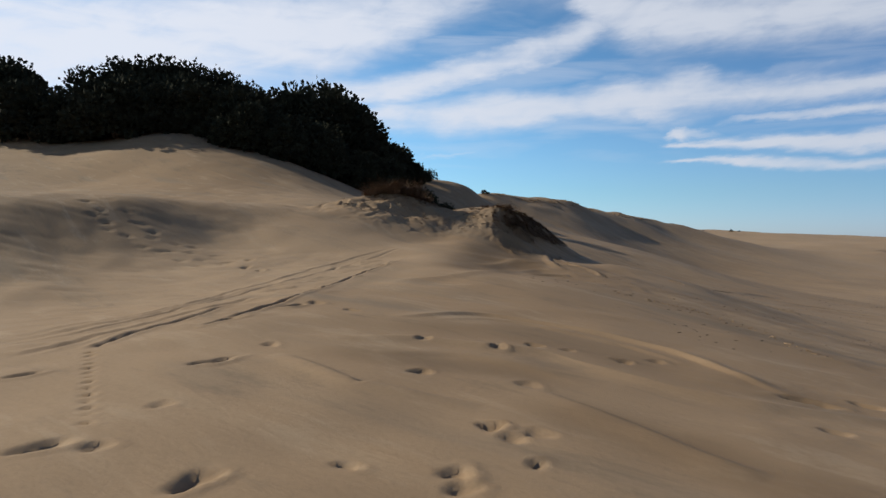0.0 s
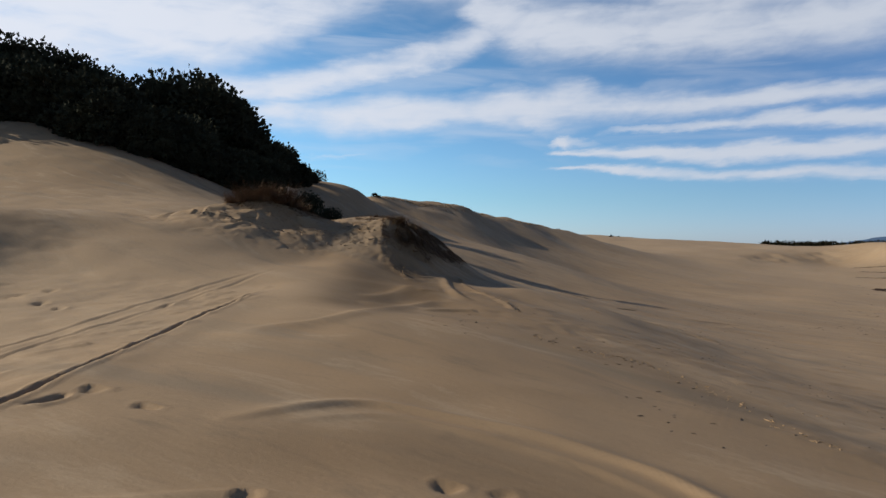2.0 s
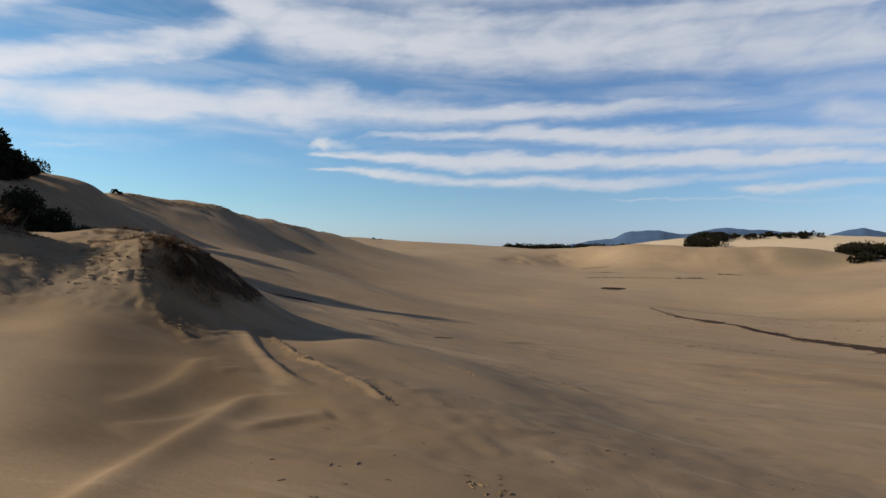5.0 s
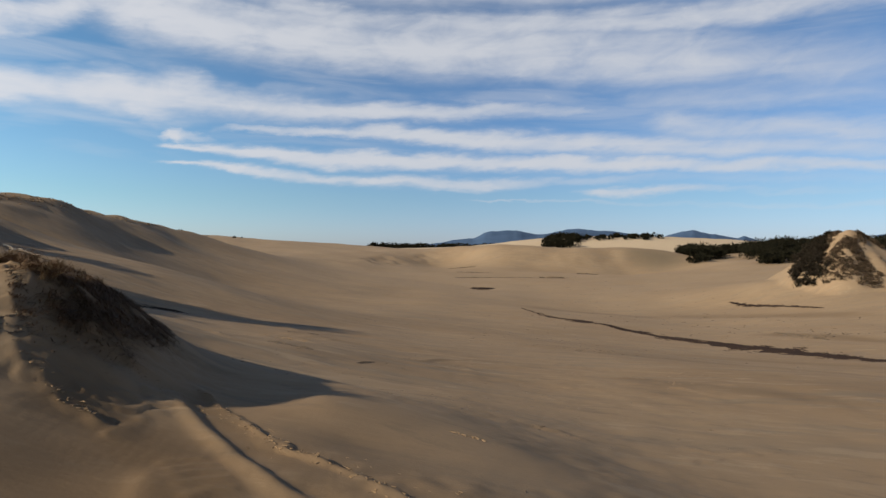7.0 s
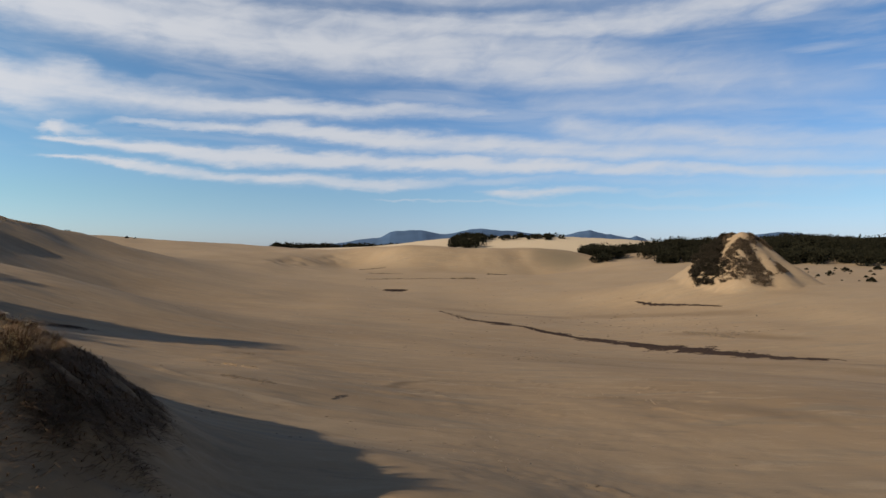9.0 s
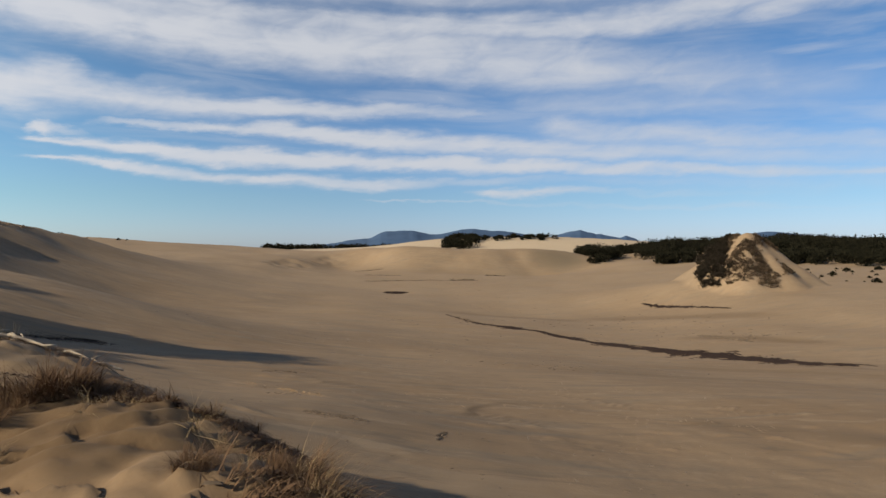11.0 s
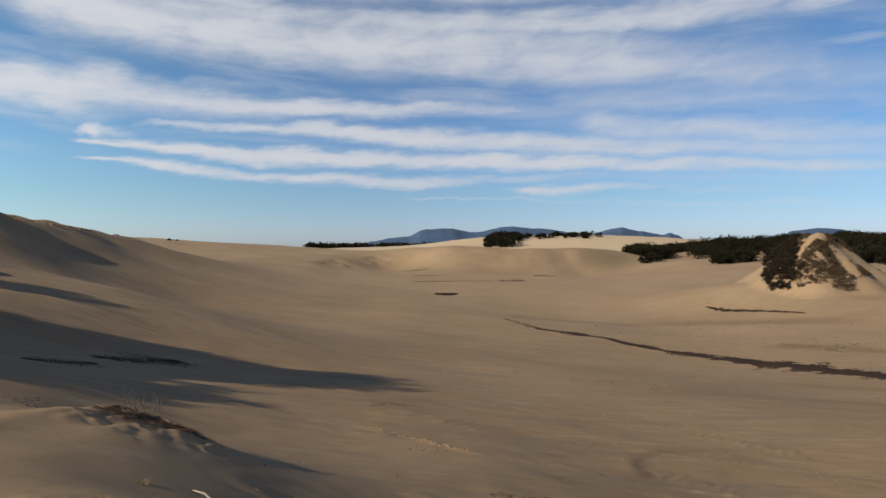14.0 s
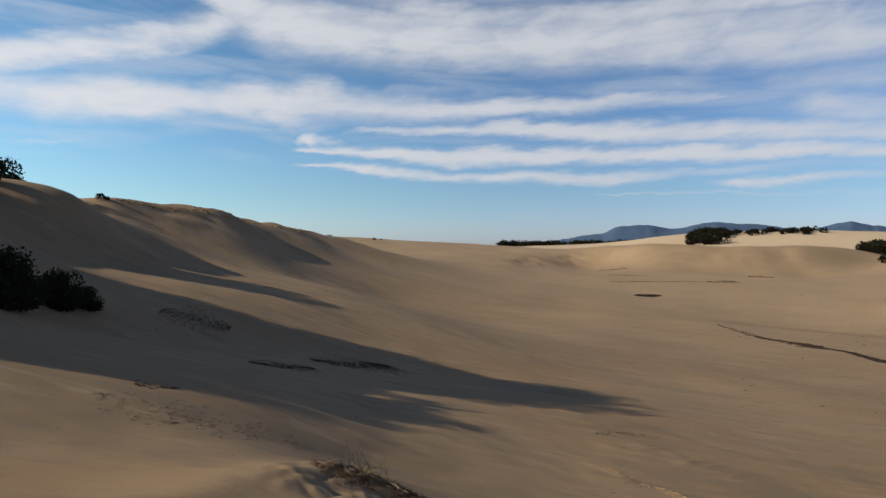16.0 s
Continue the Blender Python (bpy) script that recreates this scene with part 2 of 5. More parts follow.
def sand_material():
    m, n, skin = material("wind_blown_sand", 0.92)
    spot = n.add("ShaderNodeNewGeometry").outputs["Position"]
    pale, warm, grey = (0.292, 0.197, 0.119, 1), (0.247, 0.159, 0.090, 1), (0.207, 0.157, 0.112, 1)
    broad = n.noise(spot, 0.05, 4, 0.6)
    drift = n.noise(n.stretch(spot, (0.10, 0.5, 0.3), 36), 0.8, 6, 0.6, 0.6)
    colour = n.mix(n.ramp(broad, 0.35, 0.68), pale, warm)
    colour = n.mix(n.math("MULTIPLY", n.ramp(drift, 0.50, 0.72), 0.75), colour, grey)
    apart = n.add("ShaderNodeSeparateXYZ", in_0=spot)
    band = n.noise(n.stretch(spot, (0.07, 0.42, 0.3), 42), 0.7, 7, 0.65, 0.5)
    colour = n.mix(n.math("MULTIPLY", n.ramp(band, 0.46, 0.70), 0.28), colour, (0.184, 0.133, 0.091, 1))
    colour = n.mix(n.math("MULTIPLY", n.ramp(band, 0.44, 0.28), 0.38), colour, (0.378, 0.273, 0.175, 1))
    crusts = n.noise(n.stretch(spot, (0.5, 1.5, 0.6), 42), 0.55, 9, 0.72, 0.4)
    colour = n.mix(n.math("MULTIPLY", n.ramp(crusts, 0.53, 0.66), 0.48), colour, (0.158, 0.113, 0.077, 1))
    colour = n.mix(n.math("MULTIPLY", n.ramp(crusts, 0.46, 0.35), 0.40), colour, (0.378, 0.278, 0.187, 1))
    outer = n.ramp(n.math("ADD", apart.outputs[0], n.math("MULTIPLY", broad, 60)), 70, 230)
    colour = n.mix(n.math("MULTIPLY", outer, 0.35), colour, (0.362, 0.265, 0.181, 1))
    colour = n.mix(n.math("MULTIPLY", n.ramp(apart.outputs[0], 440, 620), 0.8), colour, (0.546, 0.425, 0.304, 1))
    # darker round patch on the basin's rim
    rim_patch = n.add("ShaderNodeVectorMath", operation="DISTANCE", in_0=spot, in_1=(369.0, 229.5, -3.0)).outputs["Value"]
    colour = n.mix(n.math("MULTIPLY", n.math("SUBTRACT", 1.0, n.ramp(n.math("ADD", rim_patch, n.math("MULTIPLY", broad, 14)), 10, 34)), 0.85), colour, (0.158, 0.120, 0.082, 1))
    # paler tone stands in for sunlight on the tilted spur
    gap = n.add("ShaderNodeVectorMath", operation="DISTANCE", in_0=spot, in_1=(-5.0, 22.5, -0.8)).outputs["Value"]
    dry = n.math("SUBTRACT", 1.0, n.ramp(n.math("ADD", gap, n.math("MULTIPLY", drift, 4)), 5, 11))
    knoll = n.add("ShaderNodeVectorMath", operation="DISTANCE", in_0=spot, in_1=(2.6, 34.5, 1.5)).outputs["Value"]
    bound = n.math("SUBTRACT", 1.0, n.ramp(n.math("ADD", knoll, n.math("MULTIPLY", drift, 5)), 5.5, 10))
    colour = n.mix(n.math("MULTIPLY", bound, 0.25), colour, n.mix(n.ramp(n.noise(spot, 1.6, 5, 0.65), 0.38, 0.62), (0.215, 0.133, 0.070, 1), (0.121, 0.072, 0.040, 1)))
    # sunlit brightness of the spur mixed into the sand colour
    colour = n.mix(n.math("MULTIPLY", dry, 0.45), colour, (0.389, 0.278, 0.181, 1))
    # moist sand bands and painted shade, both read from the mesh layer
    damp_shade_band = n.add("ShaderNodeAttribute")
    damp_shade_band.attribute_name = "damp_shade"
    colour = n.mix(n.math("MULTIPLY", damp_shade_band.outputs["Fac"], 0.82), colour, (0.124, 0.074, 0.037, 1))
    fine = n.noise(spot, 14.0, 6, 0.7)
    colour = n.mix(n.math("MULTIPLY", n.ramp(fine, 0.40, 0.75), 0.22), colour, (0.179, 0.125, 0.076, 1))
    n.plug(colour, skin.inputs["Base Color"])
    ripple = n.add("ShaderNodeTexWave", in_Vector=n.stretch(spot, (1, 1, 0.2), 35), wave_type="BANDS")
    ripple.inputs["Scale"].default_value, ripple.inputs["Distortion"].default_value = 1.6, 9.0
    ripple.inputs["Detail"].default_value, ripple.inputs["Detail Scale"].default_value = 3.0, 0.8
    where = n.ramp(n.noise(spot, 0.22, 3), 0.45, 0.70)
    height = n.math("ADD", n.math("MULTIPLY", ripple, n.math("MULTIPLY", where, 0.10)), n.math("MULTIPLY", fine, 0.35))
    height = n.math("ADD", height, n.math("MULTIPLY", n.noise(n.stretch(spot, (0.5, 1.6, 1), 38), 2.2, 6, 0.6), 0.9))
    bump(n, skin, height, 0.24, 0.05)
    return m


def plain(name, a, b, scale, rough=0.85, relief=0.3, depth=0.01, gloss=0.25):
    m, n, skin = material(name, rough)
    skin.inputs["Specular IOR Level"].default_value = gloss
    spot = n.add("ShaderNodeTexCoord").outputs["Object"]
    speck = n.noise(spot, scale, 5, 0.65)
    each = n.add("ShaderNodeNewGeometry").outputs["Random Per Island"]
    colour = n.mix(n.ramp(speck, 0.3, 0.7), (*a, 1), (*b, 1))
    colour = n.mix(n.math("MULTIPLY", each, 0.5), colour, n.mix(0.5, colour, (*b, 1)))
    n.plug(colour, skin.inputs["Base Color"])
    bump(n, skin, speck, relief, depth)
    return m


SAND = sand_material()
LEAF = plain("dark_evergreen_leaves", (0.022, 0.023, 0.016), (0.034, 0.035, 0.022), 6, 0.9, 0.3, 0.01, 0.05)
FAR_LEAF = plain("far_scrub_leaves", (0.010, 0.010, 0.007), (0.020, 0.018, 0.011), 0.3, 1.0, 0.3, 0.01, 0.03)
BARK = plain("grey_brown_bark", (0.10, 0.075, 0.055), (0.18, 0.14, 0.10), 9, 0.9)
STRAW = plain("dry_beach_grass", (0.36, 0.26, 0.14), (0.20, 0.125, 0.065), 4, 0.8)
DULL_STRAW = plain("dead_brown_grass", (0.072, 0.040, 0.023), (0.150, 0.085, 0.045), 4, 0.9)
GREEN_STRAW = plain("olive_beach_grass", (0.20, 0.18, 0.07), (0.12, 0.11, 0.05), 4, 0.8)
DRIFT = plain("bleached_driftwood", (0.44, 0.37, 0.30), (0.28, 0.22, 0.17), 12, 0.85, 0.5)
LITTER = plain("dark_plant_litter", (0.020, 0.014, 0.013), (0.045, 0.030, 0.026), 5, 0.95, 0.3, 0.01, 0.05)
CRUST = plain("sand_crust", (0.27, 0.18, 0.105), (0.20, 0.13, 0.075), 6, 0.95)
CRUST_DARK = plain("dark_sand_crust", (0.16, 0.115, 0.08), (0.09, 0.065, 0.048), 6, 0.95)
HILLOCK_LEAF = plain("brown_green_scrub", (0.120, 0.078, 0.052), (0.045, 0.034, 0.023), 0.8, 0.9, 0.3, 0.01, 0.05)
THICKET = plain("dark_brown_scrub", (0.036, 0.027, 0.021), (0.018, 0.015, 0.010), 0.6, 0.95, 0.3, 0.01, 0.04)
# forest tinted blue, so the distance haze sits in the base colour
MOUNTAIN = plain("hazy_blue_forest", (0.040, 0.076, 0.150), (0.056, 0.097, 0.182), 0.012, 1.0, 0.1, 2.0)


# ---- the lie of the land: crests and hollows, and the smooth sand sheet between them ----
FORMS = []


def line(*points, step=0.0):
    """A crest, foot or hollow of the dunes through the given (x, y, height)."""
    for a, b in zip(points, points[1:]):
        n = max(1, int(math.dist(a[:2], b[:2]) / step)) if step else 1
        FORMS.extend([tuple(p + (q - p) * i / n for p, q in zip(a, b)) for i in range(n)])
    FORMS.append(points[-1])


# the sandy spur under the flight
line((0, -40, -3.0), (0, -20, -2.3), (0, 0, -1.85), (0, 5, -1.75), (0.9, 11, -1.58), (0.2, 15, -1.22), (2.3, 19.6, -0.83), (3.2, 24, -0.62), (4.2, 27.6, -0.5))
line((-3.3, 12.9, -1.2), (-2.4, 18.7, -0.9), (-1.6, 23, -0.35), (-0.6, 27, 0.25))
line((-0.2, 22, -0.38), (0.2, 24, -0.14), (0.6, 26.5, 0.2))
line((1.8, 21.4, -0.80), (2.3, 23.2, -0.72), (2.7, 25.6, -0.46))
line((5, 19, -1.32), (8, 19.2, -1.91), (13.1, 24.3, -2.87), (20, 20, -4.1), (44.6, 29.1, -5.7))
line((8, 5, -2.6), (16, 5, -4.0), (7.2, 21.9, -1.44), (9.4, 25.9, -1.52))
line((5.35, 23.5, -0.92), (5.5, 26, -0.80), (5.6, 28.5, -0.70), (6.6, 26, -1.05))
# bowl and crest on the sheltered side
line((-8.8, 11, -1.6), (-9, 17, -1.25), (-6.4, 21, -0.75), (-5.1, 26, 0.6))
line((-24, 22.5, 2.1), (-17, 24.2, 1.95), (-12.6, 26, 1.9), (-9, 28.6, 1.85), (-5.8, 32.6, 1.9))
line((-22, 20.5, 0.8), (-12.7, 23.0, 0.5), (-8.8, 25.0, 0.3), (-3.9, 27.4, 0.95))
line((-24, 25.5, 2.3), (-12.6, 28.6, 2.2), (-8.2, 31.6, 2.05))
line((-14, 31, 1.6), (-21, 42, 3.0), (-30.8, 58.2, 6.0))
line((-8, 45, 3.2), (-10, 62, 5.4), (-8, 85, 7.6))
# hummocks beside the flight
line((-2.3, 30.6, 2.0), (-2.1, 31.8, 2.6), (-1.4, 34, 2.3), (-1.4, 38.3, 1.95))
line((0.5, 30.1, 1.1), (1.5, 29.5, 1.05), (2.2, 29.5, 1.3), (2.8, 30.1, 1.65), (3.4, 31.3, 1.58), (4.0, 32.4, 1.42), (4.4, 33.4, 1.38), (4.9, 35.5, 1.28), (5.1, 37.7, 1.35), (4.3, 39.5, 1.72))
line((-1.1, 30.9, 1.75), (-0.4, 30.8, 1.6), (0.3, 31.0, 1.52), (1.0, 31.4, 1.48), (1.7, 32.2, 1.6), (0.2, 33.5, 1.75))
line((2.4, 34.2, 1.75), (2.6, 38.8, 2.25), (1.5, 36, 1.8))
line((3.0, 28.4, 0.15), (3.2, 29.2, 0.72), (3.8, 30.1, 0.82), (4.35, 30.9, 0.74), (4.85, 32.1, 0.75), (5.25, 33.3, 0.72), (5.65, 35.3, 0.7), (5.75, 37.3, 0.8))
line((5.5, 30.3, -0.4), (6.5, 32.4, -0.35), (7.2, 35.3, -0.4), (7.0, 38.5, -0.25), (7.3, 43.5, 0.05))
line((0.5, 50, 1.7), (2.3, 47, 1.65), (3.4, 45, 1.6), (4.9, 47.2, 1.3))
line((4.6, 42.5, 1.2), (5.6, 45, 1.0), (6.9, 48.2, 0.7), (7.4, 51, 0.1))
line((9.6, 49, -0.7), (9.5, 54, -1.0), (7, 58, 0.3))
line((7.2, 27.8, -0.8), (9.2, 31.5, -1.2), (15, 43, -2.15), (17.7, 41, -2.9), (24.7, 45, -4.2), (39, 50.6, -6.2))
line((19.1, 50.1, -3.0), (36.5, 69, -5.9), (22, 82.5, -3.5), (14.6, 75.2, -2.2), (3, 80, 1.2), (-1, 97, 5.6))
line((26, 94, -2.4), (39, 130, -1.6), (76, 212, 1.3))
line((3.7, 104, 3.8), (11.5, 100.3, 2.0), (18.7, 99.1, 0.6), (27.2, 117.4, 0.7), (33, 115.4, -0.7))
line((9.75, 121, 6.6), (11.9, 143, 8.0), (24, 140, 3.6))
# wooded hill
line((-70, 76, 14.2), (-55, 80, 14.5), (-38.4, 82, 14.7), (-27, 82, 13.9), (-20.5, 83, 11.0), (-13.5, 90, 10.2), (-8, 103, 10.1), (-2, 118, 11.3), (5, 121, 10.6))
line((-70, 105, 17.5), (-40, 108, 16.5), (-22, 112, 13.5), (-15, 128, 13), (0, 140, 10.5))
line((-60, 20, 3), (-60, 50, 9), (-90, 60, 14), (-90, 0, 2), (-40, 0, -1.0), (-40, -50, -3))
line((-60, 68, 9.3), (-48, 68, 9.4), (-39, 68, 9.6), (-34.5, 70, 11.2), (-31, 70.5, 12.0), (-27, 68.5, 11.2), (-21.8, 66, 9.8), (-16, 66, 8.4), (-10.5, 66.5, 6.2), (-7.6, 67, 5.0))
# long ridge beyond the flank
line((-20, 175, 12.5), (12, 180, 14.3), (26, 194, 13.9), (41, 211, 13.9), (66, 241, 11.9), (82, 262, 10.4), (99, 283, 8.2), (118, 303, 4.0), (135, 318, 1.0))
line((0, 240, 6), (50, 300, 3), (110, 370, 0))
line((16, 148, 4.6), (34, 170, 5.0), (56, 205, 5.2), (84, 240, 3.6))
# basin floor
line((60, -30, -10), (80, 30, -10.6), (80, 90, -11.4), (121, 69, -14.6), (160, 30, -13.6), (150, -30, -13.5))
line((125, 113, -13.9), (202, 105, -14.1))
line((60, 120, -7.6), (70, 170, -6.8), (100, 200, -6.2), (118, 150, -12.0), (150, 180, -12.6), (120, 240, -4.5), (150, 275, -4.2))
# rim of the basin, with a slip face towards the floor
line((212, 315, -3.8), (242, 330, -2.6), (268, 340.5, -1.7), (291, 347, 0.9), (301, 335, 3.8), (299, 303.5, 3.6), (317.5, 282, 3.0), (340, 264, 3.1), (366, 246.5, 3.1), (386, 233, 1.6), (393.5, 218.5, -2.4), (384, 201, -5.3), step=20)
line((200, 299, -5.2), (230, 314.5, -6.0), (254, 324, -6.4), (274, 326, -6.4), (281, 315, -6.4), (281, 288, -6.6), (298.5, 268, -8.0), (317, 248.5, -9.6), (342.5, 233, -10.6), (358.5, 218.5, -10.0), (368, 206.5, -8.0), step=20)
line((193, 286, -6.9), (226, 291.5, -7.8), (257, 290, -8.6), (259, 266, -9.7), (274, 248, -10.2), (254.5, 219, -11.2), (293, 225, -11.3), (330, 205, -10.8), (225, 245, -10.8))
line((190.7, 204.5, -13.3), (165, 235, -9.6), (240, 170, -13.2), (290, 170, -11.2), (240, 135, -12.2))
line((250, 372, 0.5), (285, 380, 1.5), (325, 362, 1.5), (330, 320, 0.5), (352, 290, 0), (385, 268, 0), (412, 246, -0.5), (425, 215, -3))
line((640, 640, 2), (669, 575, 2.4), (720, 500, 3), (770, 430, 3), (810, 370, 2))
line((60, 480, 13), (175, 472, 10.6), (230, 445, 7.6), (290, 425, 3.6), (350, 420, 1.0))
# shelf, hillock ground and wooded land across the basin
line((190, 50, -11.5), (222, 104, -8.6), (240, 98, -8.8), (262, 88, -8.0), (260, 40, -8.5), (300, 30, -6.6), (320, 80, -5.5))
line((372, 190, -4.5), (395, 110, -3.2), (400, 20, -3), (300, -60, -6))
line((470, 200, 1.5), (490, 110, 3.5), (495, 0, 3.5), (520, -100, 4))
line((590, 180, 2), (620, 60, 3))
line((560, 760, -4), (640, 720, -2), (690, 700, 4), (730, 680, 16), (762, 640, 22), (800, 585, 24), (845, 515, 25), (880, 440, 20), (920, 380, 15))
line((600, 400, -4), (600, 200, -2), (650, 0, 0))
line((-400, 0, 10), (-400, 400, 20), (0, 800, 6), (500, 900, 2), (1400, 900, 0), (1400, 0, 0), (800, -600, 0), (0, -500, -6), (-300, -300, 0))

FORMS = np.array(FORMS)


def spline(r2):
    return r2 * np.log(r2 + 1e-4)


def settle():
    """The bending sheet that hangs on the forms."""
    n = len(FORMS)
    x, y, h = FORMS.T
    k = spline((x[:, None] - x) ** 2 + (y[:, None] - y) ** 2)
    k += np.diag(0.02 + 4e-7 * (x ** 2 + (y - 25) ** 2) ** 1.0)
    p = np.stack([np.ones(n), x, y], 1)
    a = np.zeros((n + 3, n + 3))
    a[:n, :n], a[:n, n:], a[n:, :n] = k, p, p.T
    return np.linalg.solve(a, np.concatenate([h, np.zeros(3)]))


SHEET = settle()


def lie(x, y):
    """Height of the bare dunes at arrays of x and y."""
    x, y = np.asarray(x, float), np.asarray(y, float)
    flat_x, flat_y = x.ravel(), y.ravel()
    out = SHEET[-3] + SHEET[-2] * flat_x + SHEET[-1] * flat_y
    for (fx, fy, _), w in zip(FORMS, SHEET):
        out += w * spline((flat_x - fx) ** 2 + (flat_y - fy) ** 2)
    far = np.clip((np.hypot(flat_x, flat_y - 25) - 900) / 500, 0, 1)
    return (out * (1 - far)).reshape(x.shape)


# ---- marks in the sand: ruts, prints, low wind ridges, crusted ground ----
MARKS = []


def band(x, y, points):
    """Distance from a bent line, the side of it, and how far along it (0 to 1)."""
    best, side, along = np.full(x.shape, 1e9), np.zeros(x.shape), np.zeros(x.shape)
    n = len(points) - 1
    for i, ((x0, y0), (x1, y1)) in enumerate(zip(points, points[1:])):
        dx, dy = x1 - x0, y1 - y0
        s = np.clip(((x - x0) * dx + (y - y0) * dy) / (dx * dx + dy * dy), 0, 1)
        ox, oy = x - x0 - s * dx, y - y0 - s * dy
        d = np.hypot(ox, oy)
        near = d < best
        best = np.where(near, d, best)
        side = np.where(near, np.sign(dx * oy - dy * ox), side)
        along = np.where(near, (i + s) / n, along)
    return best, side, along


def curve(points, steps=6):
    """The same bent line, rounded off."""
    p = np.array([points[0], *points, points[-1]], float)
    out = []
    for k in range(1, len(p) - 2):
        for s in np.arange(steps) / steps:
            out.append(tuple(0.5 * (2 * p[k] + (p[k + 1] - p[k - 1]) * s + (2 * p[k - 1] - 5 * p[k] + 4 * p[k + 1] - p[k + 2]) * s ** 2
                                    + (3 * p[k] - p[k - 1] - 3 * p[k + 1] + p[k + 2]) * s ** 3)))
    return out + [tuple(p[-1])]


def rough_noise(x, y, scale, seed):
    """Cheap smooth value noise for arrays."""
    u, v = x / scale, y / scale
    i, j = np.floor(u), np.floor(v)
    a, b = u - i, v - j
    a, b = a * a * (3 - 2 * a), b * b * (3 - 2 * b)

    def at(p, q):
        h = np.sin(p * 127.1 + q * 311.7 + seed * 74.7) * 43758.5453
        return h - np.floor(h)
    return (at(i, j) * (1 - a) + at(i + 1, j) * a) * (1 - b) + (at(i, j + 1) * (1 - a) + at(i + 1, j + 1) * a) * b - 0.5


def turned_noise(x, y, scale, seed):
    """The same noise, turned and bent out of its grid."""
    u, v = 0.8 * x - 0.6 * y, 0.6 * x + 0.8 * y
    u = u + 0.5 * scale * rough_noise(v, u, scale * 1.7, seed + 500)
    return rough_noise(u, v + 0.5 * scale * rough_noise(u, v, scale * 1.9, seed + 600), scale, seed)


def mark(points, reach, shape):
    p = np.array(points)
    MARKS.append((p[:, 0].min() - reach, p[:, 0].max() + reach, p[:, 1].min() - reach, p[:, 1].max() + reach, shape))


def rut(points, wide, deep):
    """A furrow with small raised lips, uneven along its way."""
    points = curve(points)

    def shape(x, y):
        d, side, s = band(x, y, points)
        fade = np.clip(np.minimum(s, 1 - s) * 8, 0, 1) * (0.9 + 0.12 * np.sin(s * 41 + x * 2))
        return fade * deep * (-np.exp(-(d / wide) ** 2) + 0.45 * np.exp(-((d - 1.9 * wide) / wide) ** 2))
    mark(points, wide * 5, shape)


def lip(points, wide, high, sharp=0.25):
    """A low ridge, gentle on its left-hand side and steep on the other."""
    points = curve(points)

    def shape(x, y):
        d, side, s = band(x, y, points)
        fade = np.clip(np.minimum(s, 1 - s) * 5, 0, 1)
        return fade * high * np.where(side > 0, np.exp(-(d / wide) ** 2), np.exp(-(d / (wide * sharp)) ** 2))
    mark(points, wide * 2.6, shape)


def print_at(x0, y0, turn=20.0, long=0.30, wide=0.13, deep=0.05):
    """A worn footprint with a pushed-up far edge."""
    c, s = math.cos(radians(turn)), math.sin(radians(turn))

    def shape(x, y):
        u, v = ((x - x0) * c + (y - y0) * s) / wide, (-(x - x0) * s + (y - y0) * c) / (long / 2)
        r = np.sqrt(u * u + v * v) + 0.16 * np.sin(3 * np.arctan2(v, u) + x0 * 9) + 0.7 * turned_noise(x, y, 0.16, int(abs(x0) * 50))
        pit = np.exp(-np.clip(r / 0.9, 0, 9) ** 5) * np.clip(0.8 - 0.4 * u, 0.25, 1.2)
        return deep * (-1.15 * pit + 0.30 * np.exp(-((r - 1.35) / 0.32) ** 2) * np.clip(0.5 + 0.7 * u, 0, 1.3))
    mark([(x0, y0)], long * 2, shape)


# wheel ruts that climb to the hummocks, and the sharp-edged furrow beside them
rut([(-6.75, 9.98), (-6.19, 11.32), (-5.64, 13.51), (-5.23, 15.79), (-4.49, 18.32), (-3.05, 21.59), (-1.2, 25.4)], 0.06, 0.03)
rut([(-7.29, 10.78), (-6.77, 12.2), (-6.1, 14.04), (-5.72, 16.44), (-4.96, 18.92), (-3.5, 22.1), (-1.79, 24.75)], 0.065, 0.03)
rut([(-7.1, 10.4), (-6.45, 11.8), (-5.85, 13.8), (-5.45, 16.1), (-4.7, 18.6)], 0.07, 0.02)
rut([(-6.0, 9.2), (-5.5, 11.2), (-4.95, 13.4), (-4.3, 15.6)], 0.09, 0.03)
rut([(-3.95, 11.9), (-3.45, 13.14), (-3.02, 16.37), (-2.72, 18.13), (-2.14, 20.04), (-1.23, 22.29)], 0.06, 0.08)
lip([(-1.15, 22.3), (-2.0, 20.0), (-2.9, 16.3), (-3.3, 13.1)], 0.5, 0.05)
rut([(-5.15, 9.57), (-5.15, 10.22), (-5.04, 10.94), (-4.73, 12.07), (-4.33, 14.19)], 0.07, 0.05)
for k in range(14):
    print_at(-5.0 + k * 0.14, 9.3 - k * 0.265, 35, 0.13, 0.06, 0.035)
